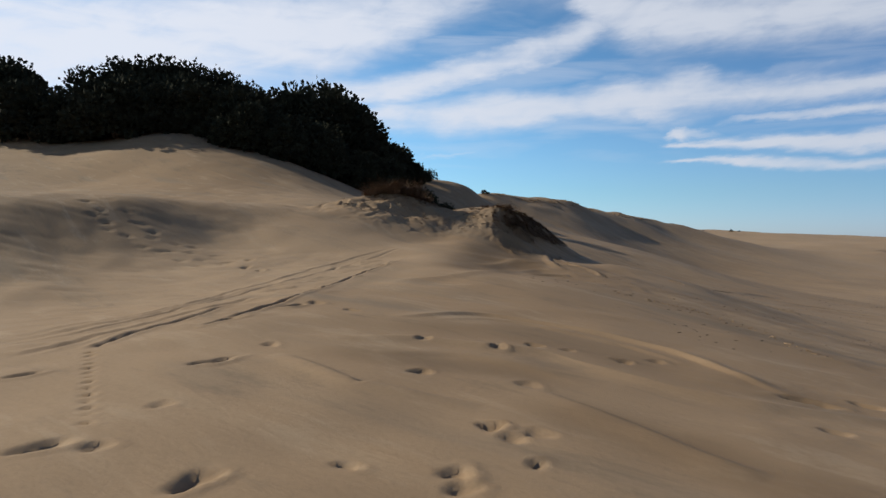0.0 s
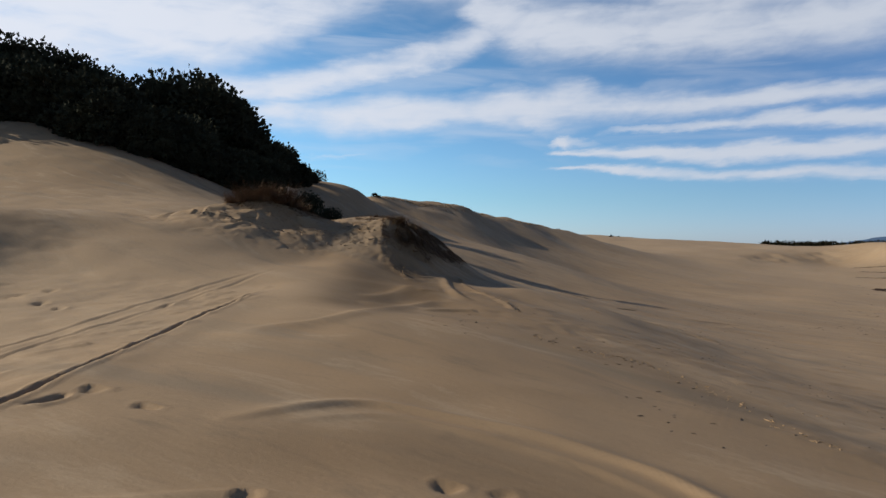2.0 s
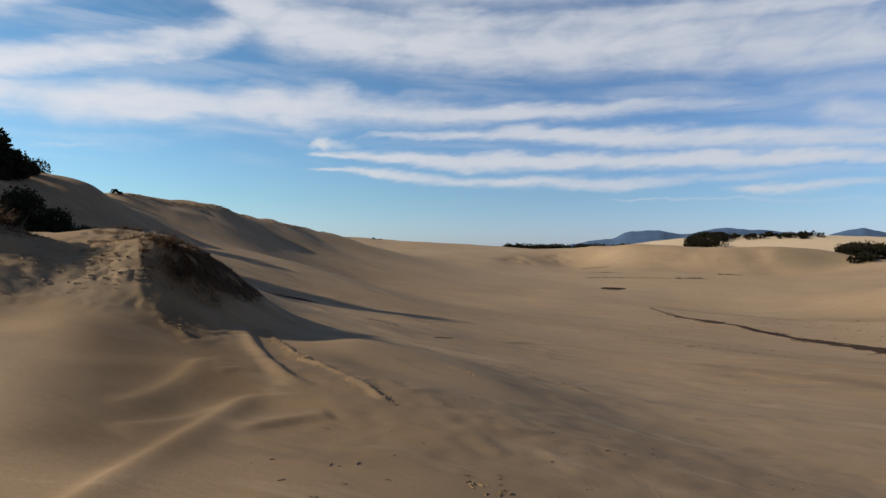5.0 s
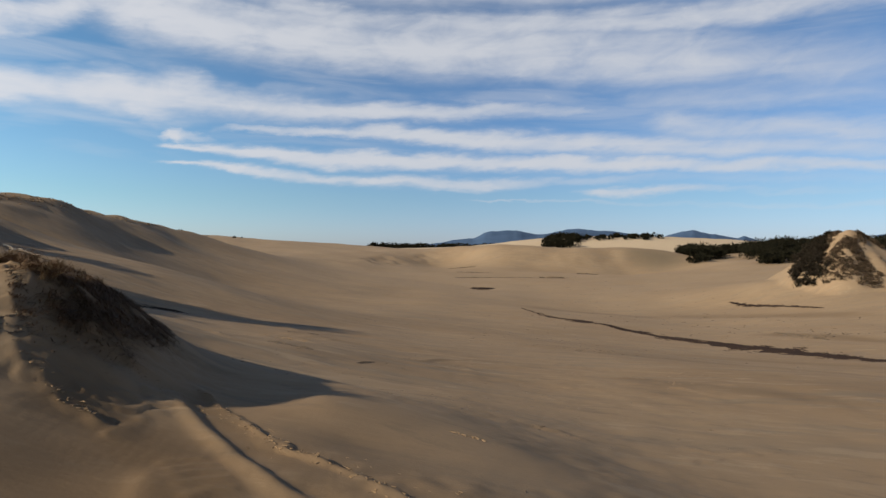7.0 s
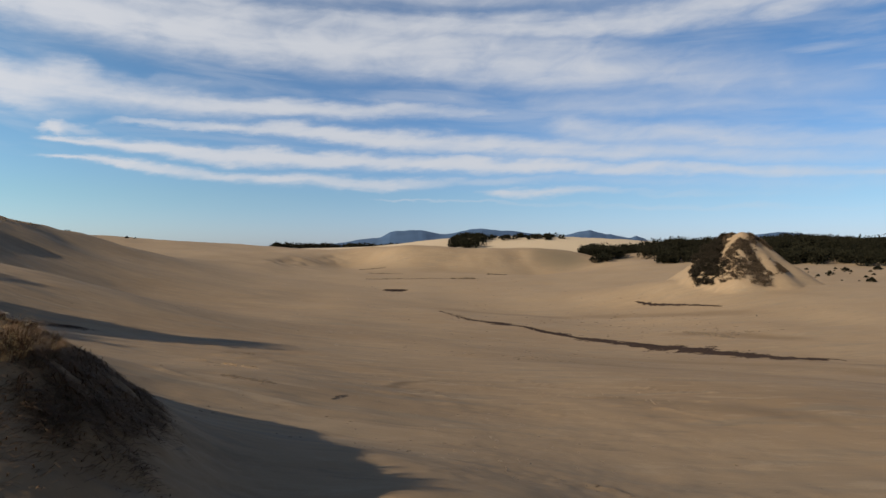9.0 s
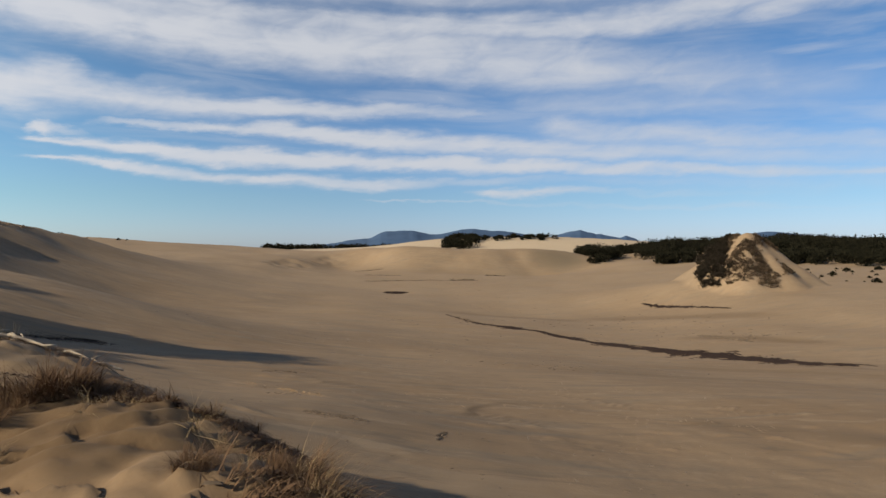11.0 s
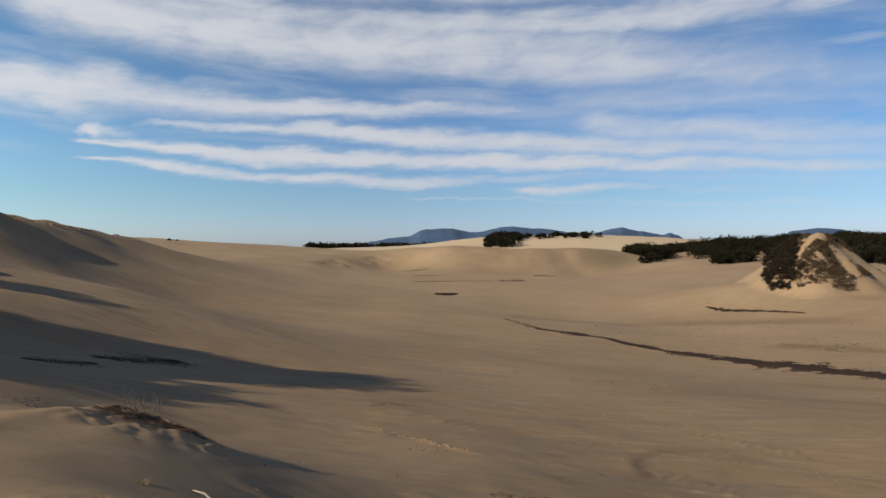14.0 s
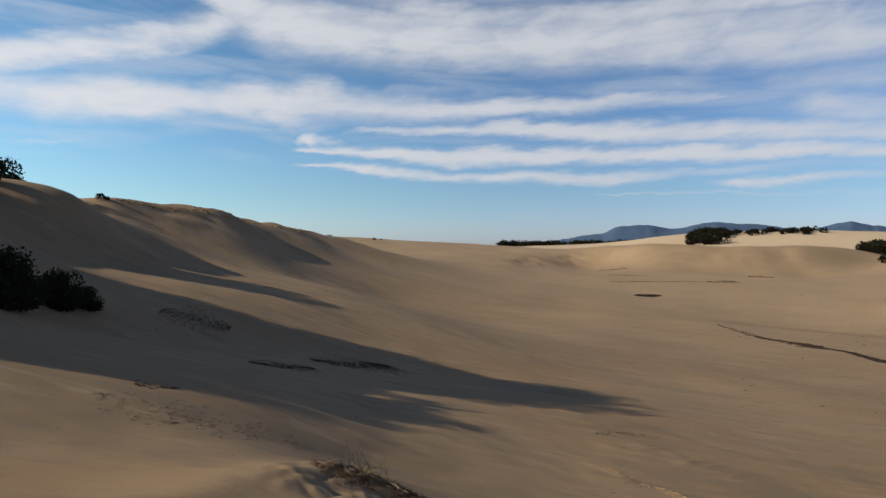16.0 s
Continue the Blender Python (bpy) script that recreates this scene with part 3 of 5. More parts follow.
# footprints
for x, y, turn, long, deep in (
        (-2.64, 13.63, 70, .3, .05), (-2.99, 13.14, -30, .5, .07), (-3.86, 11.64, -25, .75, .06), (-1.83, 12.89, 60, .34, .055),
        (-2.54, 9.67, 30, .34, .04), (-2.95, 8.46, -40, .6, .05), (-0.31, 10.31, 70, .22, .05), (-0.28, 8.42, 60, .26, .045),
        (0.82, 10.07, 10, .34, .06), (1.48, 10.73, 50, .28, .05), (-0.95, 7.62, 20, .16, .03), (1.04, 8.1, 30, .32, .03),
        (0.45, 6.33, 15, .34, .09), (0.64, 5.99, 60, .24, .035), (0.89, 6.13, 40, .3, .03), (0.1, 5.0, 0, .3, .05)):
    print_at(x, y, turn, long, 0.12, deep)
for x, y, turn, long, deep in (
        (0.14, 4.74, 40, .2, .04), (0.75, 5.32, 75, .16, .05), (-0.75, 5.09, -30, .13, .04), (-3.2, 5.19, -40, .45, .045), (-2.75, 5.22, 40, .2, .04),
        (-1.76, 4.62, -15, .40, .06), (-5.06, 7.88, -35, .5, .05), (-2.79, 6.53, 30, .25, .03), (2.77, 10.22, 60, .3, .04), (3.38, 10.46, 60, .3, .035),
        (4.33, 7.25, 50, .3, .04), (4.87, 8.64, 65, .7, .06), (5.78, 8.9, 60, .4, .05), (2.0, 10.6, 60, .25, .03)):
    print_at(x, y, turn, long, 0.12, deep)
for k in range(30):
    print_at(-13.8 + 0.27 * k + 0.5 * math.sin(k * 2.1), 25.3 - 0.13 * k + 0.7 * math.sin(k * 1.3), 40 * math.sin(k), 0.34, 0.15, 0.05)
# low wind ridges across the spur, with a shallow brown trough between the first two
lip([(-0.95, 12.4), (-0.05, 12.95), (0.86, 13.25), (1.93, 12.8), (3.17, 12.06), (4.0, 11.2), (4.42, 9.96), (4.7, 8.6)], 0.22, 0.065, 0.4)
lip([(-0.2, 12.5), (1.0, 12.75), (2.1, 12.2), (3.2, 11.4), (3.9, 10.4)], 0.16, 0.028, 0.4)
lip([(6.2, 7.9), (4.59, 8.15), (3.77, 8.2), (3.03, 8.5), (2.18, 9.23), (1.51, 10.02), (0.66, 10.17), (-0.4, 10.38), (-1.64, 10.3), (-2.8, 10.6)], 0.24, 0.075, 0.4)
lip([(0.4, 7.05), (-0.55, 7.43), (-1.09, 7.64), (-1.59, 8.21), (-2.3, 9.0)], 0.22, 0.06, 0.4)
lip([(2.7, 5.4), (2.33, 5.83), (1.92, 6.49), (1.6, 7.01), (1.1, 7.9)], 0.3, 0.05, 0.3)
lip([(-1.0, 9.3), (0.2, 9.5), (1.1, 9.0), (1.9, 8.2)], 0.3, 0.025, 0.4)
lip([(5.0, 22.4), (3.93, 22.6), (2.89, 22.3), (1.26, 19.75), (0.3, 18.6), (-0.67, 18.1), (-1.4, 17.7)], 0.32, 0.06, 0.5)
lip([(3.4, 22.9), (2.0, 21.7), (1.05, 21.19)], 0.35, 0.045, 0.5)
lip([(3.1, 25.2), (2.6, 24.2), (1.9, 23.0), (1.1, 22.2)], 0.4, 0.05, 0.5)
lip([(4.5, 23.2), (4.07, 23.92), (4.22, 25.78), (4.38, 27.36), (4.54, 29.23)], 0.2, 0.07, 0.6)
lip([(1.0, 44.6), (3.0, 46.6), (5.6, 48.3), (7.0, 48.4)], 0.9, 0.14, 0.7)
wash = random.Random(23)
for _ in range(46):
    k = wash.random()
    rx, ry = -3.0 + 2.3 * k - wash.uniform(0.25, 1.9), 16.4 + 6.2 * k + wash.uniform(-0.4, 0.4)
    run = wash.uniform(0.12, 0.4)
    lip([(rx - run, ry - run * 0.2), (rx, ry + wash.uniform(-.05, .05)), (rx + run, ry + run * 0.7)], wash.uniform(0.07, 0.12), wash.uniform(0.015, 0.035), 0.45)
for k in range(5):
    lip([(2.9 + .05 * k, 23.9 + .33 * k), (3.3 + .05 * k, 24.05 + .33 * k), (3.7 + .04 * k, 23.95 + .33 * k)], 0.12, 0.025, 0.6)
def ledge(points, wide, high, seed):
    """A broken, crumbling edge of crusted sand."""
    points = curve(points)

    def shape(x, y):
        d, side, s = band(x, y, points)
        o = d * side + 0.30 * rough_noise(x, y, 0.42, seed) + 0.16 * rough_noise(x, y, 0.17, seed + 1)
        fade = np.clip(np.minimum(s, 1 - s) * 8, 0, 1) * np.clip(0.65 + 1.6 * rough_noise(x, y, 0.8, seed + 2), 0, 1)
        return fade * high * np.where(o > 0, np.exp(-(o / wide) ** 2), np.exp(-(o / 0.07) ** 2))
    mark(points, wide * 3 + 0.4, shape)


ledge([(5.2, 29.6), (5.05, 28.4), (4.98, 26.4), (5.0, 25.35), (5.18, 24.4), (5.42, 23.0), (5.5, 22.0)][::-1], 0.14, 0.07, 40)
ledge([(3.1, 26.7), (2.84, 27.19), (2.66, 27.48), (2.46, 28.12), (2.1, 28.9)], 0.16, 0.08, 43)
ledge([(0.2, 29.3), (0.75, 29.4), (1.2, 29.5), (1.8, 29.0), (2.3, 28.3)][::-1], 0.22, 0.07, 46)
ledge([(3.2, 29.6), (3.9, 29.2), (4.5, 29.2), (4.9, 28.6)][::-1], 0.2, 0.06, 49)
ledge([(3.6, 27.4), (3.2, 26.9), (2.9, 26.2)], 0.2, 0.035, 52)
lip([(2.6, 21.1), (3.6, 21.5), (4.2, 21.5)], 0.25, 0.06, 0.4)
shelf = random.Random(17)
for _ in range(46):
    sx, sy = shelf.uniform(7, 40), shelf.uniform(16, 66)
    run, q = shelf.uniform(0.8, 3.2), radians(shelf.gauss(-42, 22))
    ledge([(sx + run * u * math.cos(q) - 0.15 * run * u * u * math.sin(q), sy + run * u * math.sin(q) + 0.15 * run * u * u * math.cos(q)) for u in (-1, -0.3, 0.4, 1)],
          shelf.uniform(0.3, 0.7), shelf.uniform(0.03, 0.07), 60 + _)
for k in range(10):
    rx, ry = 49.1 + -0.68 * k, 44.1 + -0.65 * k
    lip([(rx - 1.1, ry + 0.5), (rx - 0.3, ry + 0.2), (rx + 0.4, ry - 0.35), (rx + 1.0, ry - 0.6)], 0.2, 0.035, 0.6)
for (ax, ay), (bx, by), count, across in (((37.2, 47.4), (35.4, 41.8), 11, 0.9), ((25.2, 44.4), (25.6, 41.8), 6, 1.1), ((39.3, 38.0), (38.7, 35.2), 5, 0.7), ((25.5, 61.2), (25.6, 53.8), 12, 1.6)):
    for k in range(count):
        e = k / (count - 1)
        rx, ry = ax + (bx - ax) * e + 0.3 * math.sin(k * 2.3), ay + (by - ay) * e + 0.15 * math.sin(k * 3.1)
        run = across * (0.65 + 0.35 * math.sin(k * 1.7))
        lip([(rx - run, ry - 0.25 * run), (rx, ry), (rx + run, ry + 0.1 * run)], 0.17, 0.045, 0.5)
ledge([(20.0, 56.8), (19.6, 54.7), (19.6, 52.8), (19.4, 51.3), (19.3, 49.8), (19.9, 48.7)], 0.35, 0.10, 131)
ledge([(22.2, 45.5), (21.0, 45.9), (20.0, 46.1)], 0.3, 0.07, 132)
# eroded edge of the far furrow and the little bank by the spur's foot
lip([(22.0, 45.4), (24.6, 44.9), (25.2, 45.6), (26.9, 46.4), (29.5, 46.4)], 0.45, 0.045, 0.4)


def crust(x, y):
    """Lumpy, root-bound sand on and round the hummocks."""
    where = np.zeros(x.shape)
    for cx, cy, rx, ry, weight in ((3.0, 32.5, 3.2, 4.2, 1.0), (3.2, 38.0, 3.0, 3.6, 0.55), (-2.0, 31.0, 4.6, 2.6, 0.9), (6.6, 47.8, 1.6, 2.0, 0.9), (0.6, 30.2, 3.0, 1.8, 0.8), (3.4, 28.6, 1.8, 1.2, 0.6)):
        where = np.maximum(where, weight * np.exp(-(((x - cx) / rx) ** 2 + ((y - cy) / ry) ** 2) ** 2))
    n = 0.24 * turned_noise(x, y * 1.4, 1.4, 1) + 0.16 * turned_noise(x * 0.8, y * 1.5, 0.62, 2) + 0.09 * turned_noise(x * 0.9, y * 1.4, 0.27, 3) + 0.04 * turned_noise(x, y, 0.13, 14)
    v = 2.6 * turned_noise(x * 0.8, y * 1.5, 1.0, 21) + 1.1 * turned_noise(x, y, 0.42, 22)
    f = v - np.floor(v)
    ledges = np.minimum(f / 0.86, (1 - f) / 0.14)
    return where * (0.85 * n + 0.10 * ledges)


def hillock(x, y):
    """The steep scrubby hillock that stands alone across the basin."""
    cx, cy = x - 236.0, y - 85.5
    q = np.arctan2(cy, cx)
    r = np.hypot(cx * 1.1, cy * 1.1) * (1 + 0.10 * np.sin(3 * q + 1) + 0.06 * np.sin(7 * q))
    body = 18.3 * np.clip(1.0 - r / 25.0, 0, 1) ** 1.12
    return np.where(r < 25, body - np.clip(body - 14.5, 0, 9) * 0.75 + np.clip(1 - r / 25.0, 0, 1) * (3.6 * rough_noise(x, y, 6.0, 4) + 2.4 * np.abs(rough_noise(x, y, 4.4, 5))), 0)


def swells(x, y):
    """Broad, faint unevenness everywhere; more of it far off."""
    far = np.clip(np.hypot(x, y - 20) / 120, 0, 1)
    out = 0.10 * rough_noise(x, y * 0.6, 3.1, 6) + 0.05 * rough_noise(x, y, 1.1, 7) + 0.9 * far * rough_noise(x, y, 17, 8) + 0.35 * far * rough_noise(0.3 * x - 0.26 * y, 0.64 * x + 0.77 * y, 4.7, 34) + 1.6 * far ** 2 * rough_noise(x, y, 60, 9)
    near = np.exp(-(np.hypot(x - 6, y - 24) / 24) ** 2)
    rough_patch = np.clip(4 * rough_noise(x, y, 4.3, 31) + 0.4, 0, 1) * np.clip(np.abs(x - 1) / 5, 0.25, 1)
    out = out + near * (0.035 * rough_patch * rough_noise(x, y * 1.5, 0.34, 32) + 0.03 * rough_noise(x * 0.5, y * 1.3, 0.7, 33))
    bowl = np.exp(-(((x + 12) / 7) ** 2 + ((y - 22) / 6) ** 2))
    out = out + bowl * (0.10 * rough_noise(x * 0.5, y, 0.9, 35) + 0.07 * np.abs(rough_noise(x * 0.4 + y * 0.2, y, 0.5, 36)))
    ridge_way = np.exp(-((np.abs((x - 12) * 0.77 - (y - 180) * 0.64) / 13) ** 2)) * np.clip((x - 2) / 15, 0, 1) * np.clip((112 - x) / 15, 0, 1)
    return out + ridge_way * (1.9 * np.abs(rough_noise(x, y, 14, 10)) + 0.9 * rough_noise(x, y, 6, 11))


def rim_clods(x, y):
    """Slumped blocks on the slip face of the basin's rim."""
    d, side, s = band(x, y, [(208, 309), (238, 324), (263, 334), (285, 338), (294, 325), (292, 297), (309, 276), (330, 257), (352, 243)])
    return np.exp(-(d / 8.0) ** 2) * (1.5 * turned_noise(x, y, 13.0, 12) + (0.6 + 1.6 * (s < 0.35)) * turned_noise(x, y, 4.6, 13))


def finish(bm_or_data, name, mat, parent=None, label="", smooth=False):
    me = bpy.data.meshes.new(name)
    if isinstance(bm_or_data, bmesh.types.BMesh):
        bm_or_data.to_mesh(me)
        bm_or_data.free()
    else:
        me.from_pydata(*bm_or_data)
    me.materials.append(mat)
    if smooth:
        me.shade_smooth()
    ob = new(name, me)
    if parent is not None:
        ob.parent = parent
    if label:
        ob["label"] = label
    return ob


def part(name, shape, mat, parent, label="", smooth=False):
    return finish(shape, name, mat, parent, label, smooth)


def damp_and_shade(x, y):
    """Where dampness between dry drifts, and painted-in shade, darken the sand: 0 to 1."""
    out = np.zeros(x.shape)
    for points, wide, much in DAMP_AND_SHADE:
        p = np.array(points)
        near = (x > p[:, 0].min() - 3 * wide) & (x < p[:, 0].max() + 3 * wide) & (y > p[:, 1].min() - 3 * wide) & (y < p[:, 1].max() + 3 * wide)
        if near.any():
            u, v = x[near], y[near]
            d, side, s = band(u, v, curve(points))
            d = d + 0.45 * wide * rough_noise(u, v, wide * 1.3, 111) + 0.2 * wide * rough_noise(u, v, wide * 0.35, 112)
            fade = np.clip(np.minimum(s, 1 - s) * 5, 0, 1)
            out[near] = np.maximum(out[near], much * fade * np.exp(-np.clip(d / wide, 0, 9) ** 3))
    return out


# moist sand bands, mixed with painted shade in hollows and on lee faces
DAMP_AND_SHADE = [
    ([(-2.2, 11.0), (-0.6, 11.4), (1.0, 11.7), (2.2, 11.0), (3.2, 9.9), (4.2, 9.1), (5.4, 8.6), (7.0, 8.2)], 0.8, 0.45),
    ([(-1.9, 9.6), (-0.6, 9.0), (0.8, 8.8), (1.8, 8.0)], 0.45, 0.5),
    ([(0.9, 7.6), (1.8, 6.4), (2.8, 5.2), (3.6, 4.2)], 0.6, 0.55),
    # hollow by the sharp ridge: its shade painted in
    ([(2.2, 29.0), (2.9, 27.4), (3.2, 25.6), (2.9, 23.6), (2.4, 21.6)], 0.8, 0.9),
    # brown sand along the spur
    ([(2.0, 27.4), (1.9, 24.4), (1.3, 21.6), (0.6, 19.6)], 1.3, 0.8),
    # foot of the hummock's lee: shade painted over the sand
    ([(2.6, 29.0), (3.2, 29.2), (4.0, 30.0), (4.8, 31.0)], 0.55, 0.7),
    # browner sand round the ridge and its crusts
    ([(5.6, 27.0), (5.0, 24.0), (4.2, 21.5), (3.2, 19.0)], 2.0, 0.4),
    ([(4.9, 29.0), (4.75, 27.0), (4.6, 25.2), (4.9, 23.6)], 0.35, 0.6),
    # hummock front: brown sand, darkened further for its turn from the sun
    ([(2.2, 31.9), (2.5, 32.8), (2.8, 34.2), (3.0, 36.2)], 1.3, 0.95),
    # lee face of the hummock: its shade put into the colour
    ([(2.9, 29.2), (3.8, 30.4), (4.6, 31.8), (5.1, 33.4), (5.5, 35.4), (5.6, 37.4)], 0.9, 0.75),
    # dark sand bands farther out
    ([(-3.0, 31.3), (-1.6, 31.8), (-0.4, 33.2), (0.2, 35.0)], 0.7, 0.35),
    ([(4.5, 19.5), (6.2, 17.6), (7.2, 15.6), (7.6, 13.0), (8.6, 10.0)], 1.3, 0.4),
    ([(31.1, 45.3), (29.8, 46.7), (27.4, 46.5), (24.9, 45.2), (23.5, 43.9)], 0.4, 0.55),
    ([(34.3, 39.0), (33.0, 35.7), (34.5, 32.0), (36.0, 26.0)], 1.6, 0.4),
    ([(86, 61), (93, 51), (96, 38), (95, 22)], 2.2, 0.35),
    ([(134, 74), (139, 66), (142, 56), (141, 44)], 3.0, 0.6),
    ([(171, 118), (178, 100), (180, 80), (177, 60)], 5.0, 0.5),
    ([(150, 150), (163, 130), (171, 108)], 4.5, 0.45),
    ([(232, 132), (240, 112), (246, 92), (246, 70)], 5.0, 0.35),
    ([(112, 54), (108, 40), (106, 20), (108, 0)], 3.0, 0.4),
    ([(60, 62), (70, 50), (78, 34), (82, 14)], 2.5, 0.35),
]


# ---- the ground ----
def spaced(low, high, fine, limit, hold=0.0, behind=0.0):
    """Grid lines, fine between low and high; ahead they grow to 2.1 m as far as the rim, then freely; behind they grow fast."""
    mid = list(np.arange(low, high, fine))
    up, down, step = [mid[-1]], [mid[0]], fine
    while up[-1] < limit:
        step = step if up[-1] < hold and step > 0.18 else min(step * 1.03, 2.1) if up[-1] < 430 else step * 1.06
        up.append(up[-1] + step)
    step = fine
    while down[-1] > -limit:
        step = step if step > 0.16 and down[-1] > behind else step * 1.06
        down.append(down[-1] - step)
    return np.array(down[:0:-1] + mid + up[1:])


def ground_height(x, y):
    z = lie(x, y) + swells(x, y) + hillock(x, y) + rim_clods(x, y)
    z = z + crust(x, y)
    for x0, x1, y0, y1, shape in MARKS:
        inside = (x > x0) & (x < x1) & (y > y0) & (y < y1)
        if inside.any():
            z[inside] += shape(x[inside], y[inside])
    return z


def height(x, y):
    return float(ground_height(np.array([float(x)]), np.array([float(y)]))[0])


def build_ground():
    xs = spaced(-6.0, 6.8, 0.056, 4500, 34.0, -20.0)
    ys = spaced(3.0, 24.0, 0.07, 4500)
    far = spaced(50.0, 51.0, 0.16, 4500, 62.0)
    ys = np.concatenate([ys[ys < 3.97], np.arange(4, 14, 0.056), np.arange(14, 23.97, 0.08), np.arange(24, 40, 0.085), np.arange(40, 49.95, 0.13), far[far >= 50.0]])
    gx, gy = np.meshgrid(xs, ys)
    gz = ground_height(gx, gy)
    nx, ny = len(xs), len(ys)
    i = (np.arange(ny - 1)[:, None] * nx + np.arange(nx - 1)).ravel()
    quads = np.stack([i, i + 1, i + nx + 1, i + nx], 1)
    me = bpy.data.meshes.new("ground")
    me.vertices.add(nx * ny)
    me.vertices.foreach_set("co", np.stack([gx, gy, gz], -1).astype(np.float32).ravel())
    me.loops.add(quads.size)
    me.loops.foreach_set("vertex_index", quads.astype(np.int32).ravel())
    me.polygons.add(len(quads))
    me.polygons.foreach_set("loop_start", np.arange(0, quads.size, 4, dtype=np.int32))
    me.update(calc_edges=True)
    me.shade_smooth()
    # per-point darkness: moist bands plus the painted shade
    damp_shade_layer = me.attributes.new("damp_shade", "FLOAT", "POINT")
    damp_shade_layer.data.foreach_set("value", damp_and_shade(gx, gy).astype(np.float32).ravel())
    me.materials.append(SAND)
    return tagged(new("ground", me), "wind-blown tan sand dunes running out to a wide basin", "ground", kind="structure")


ground = build_ground()


# ---- shrubs ----
def tube(verts, faces, path, radii, sides=6):
    """A bent, tapering stem through the points of the path."""
    first = len(verts)
    for k, (p, r) in enumerate(zip(path, radii)):
        a = Vector(path[max(k - 1, 0)])
        b = Vector(path[min(k + 1, len(path) - 1)])
        turn = (b - a).to_track_quat("Z", "Y") if (b - a).length > 1e-6 else Euler((0, 0, 0)).to_quaternion()
        for s in range(sides):
            q = 2 * math.pi * s / sides
            verts.append(tuple(Vector(p) + turn @ Vector((r * math.cos(q), r * math.sin(q), 0))))
    for k in range(len(path) - 1):
        for s in range(sides):
            a, b = first + k * sides + s, first + k * sides + (s + 1) % sides
            faces.append((a, b, b + sides, a + sides))
    verts.append(tuple(path[-1]))
    last = first + (len(path) - 1) * sides
    faces.extend((last + s, last + (s + 1) % sides, len(verts) - 1) for s in range(sides))


def leaf(verts, faces, rng, at, out, length, width):
    """One pointed leaf, folded a little along its rib."""
    out = Vector(out).normalized()
    side = out.cross(Vector((rng.uniform(-1, 1), rng.uniform(-1, 1), rng.uniform(-1, 1))))
    if side.length < 1e-4:
        side = Vector((1, 0, 0))
    side = side.normalized() * width
    at, k = Vector(at), len(verts)
    lift = out.cross(side).normalized() * width * 0.4
    verts.extend([tuple(at), tuple(at + out * length * 0.5 + side + lift), tuple(at + out * length), tuple(at + out * length * 0.5 - side + lift)])
    faces.append((k, k + 1, k + 2, k + 3))


def shrub_meshes(seed, tall, wide, lobes, leaves, size):
    """Stem and crown of one dense coastal shrub standing at the origin."""
    rng = random.Random(seed)
    stem_v, stem_f, crown_v, crown_f = [], [], [], []
    balls = []
    for k in range(lobes):
        q = 2 * math.pi * (k + rng.uniform(-0.3, 0.3)) / lobes * 2.4
        reach = wide * rng.uniform(0.15, 0.75) * (0.35 if k == 0 else 1)
        top = tall * (rng.uniform(0.45, 0.82) - 0.28 * reach / wide)
        c = Vector((reach * math.cos(q), reach * math.sin(q), top))
        balls.append((c, tall * rng.uniform(0.16, 0.30)))
        tube(stem_v, stem_f, [(0, 0, -0.4), (c.x * 0.2, c.y * 0.2, top * 0.3), (c.x * 0.6, c.y * 0.6, top * 0.62), tuple(c)],
             [0.022 * tall, 0.016 * tall, 0.010 * tall, 0.004 * tall])
    for k in range(lobes):
        q = rng.uniform(0, 2 * math.pi)
        balls.append((Vector((wide * 0.7 * math.cos(q), wide * 0.7 * math.sin(q), tall * rng.uniform(0.06, 0.3))), tall * rng.uniform(0.15, 0.25)))
    for k in range(leaves):
        c, r = rng.choice(balls)
        d = Vector((rng.gauss(0, 1), rng.gauss(0, 1), rng.gauss(0, 1))).normalized()
        at = c + Vector((d.x * 1.15, d.y * 1.15, d.z)) * r * rng.uniform(0.25, 1.0) ** 0.6 * (1.0 + 0.16 * (rng.random() < 0.10))
        if at.z < 0.0:
            at.z = rng.uniform(0, 0.4)
        leaf(crown_v, crown_f, rng, at, d + Vector((rng.uniform(-.7, .7), rng.uniform(-.7, .7), rng.uniform(-.3, .9))), size * rng.uniform(0.6, 1.3), size * rng.uniform(0.32, 0.55))
    return (stem_v, [], stem_f), (crown_v, [], crown_f)


def shrub(name, seed, tall, wide, lobes, leaves, size, label, category="shrub", group="", mat=None):
    root = tagged(new(name), label, category, group)
    stem, crown = shrub_meshes(seed, tall, wide, lobes, leaves, size)
    part("trunk", stem, BARK, root)
    part("crown", crown, mat or LEAF, root)
    return root


def stand(ob, x, y, turn=0.0, size=1.0, sink=0.1):
    """Puts a thing on the sand."""
    ob.matrix_world = Matrix.Translation((x, y, height(x, y) - sink)) @ Matrix.Rotation(radians(turn), 4, "Z") @ Matrix.Scale(size, 4)
    return ob


def stand_copy(ob, x, y, turn=0.0, size=1.0, sink=0.1):
    made = copy_thing(ob, Matrix.Identity(4))
    made.scale = (1, 1, 1)
    return stand(made, x, y, turn, size, sink)


HILL = "shrubs on the wooded hill"
HILL_LABEL = "dense dark evergreen coastal shrub rooted in sand on the hill"
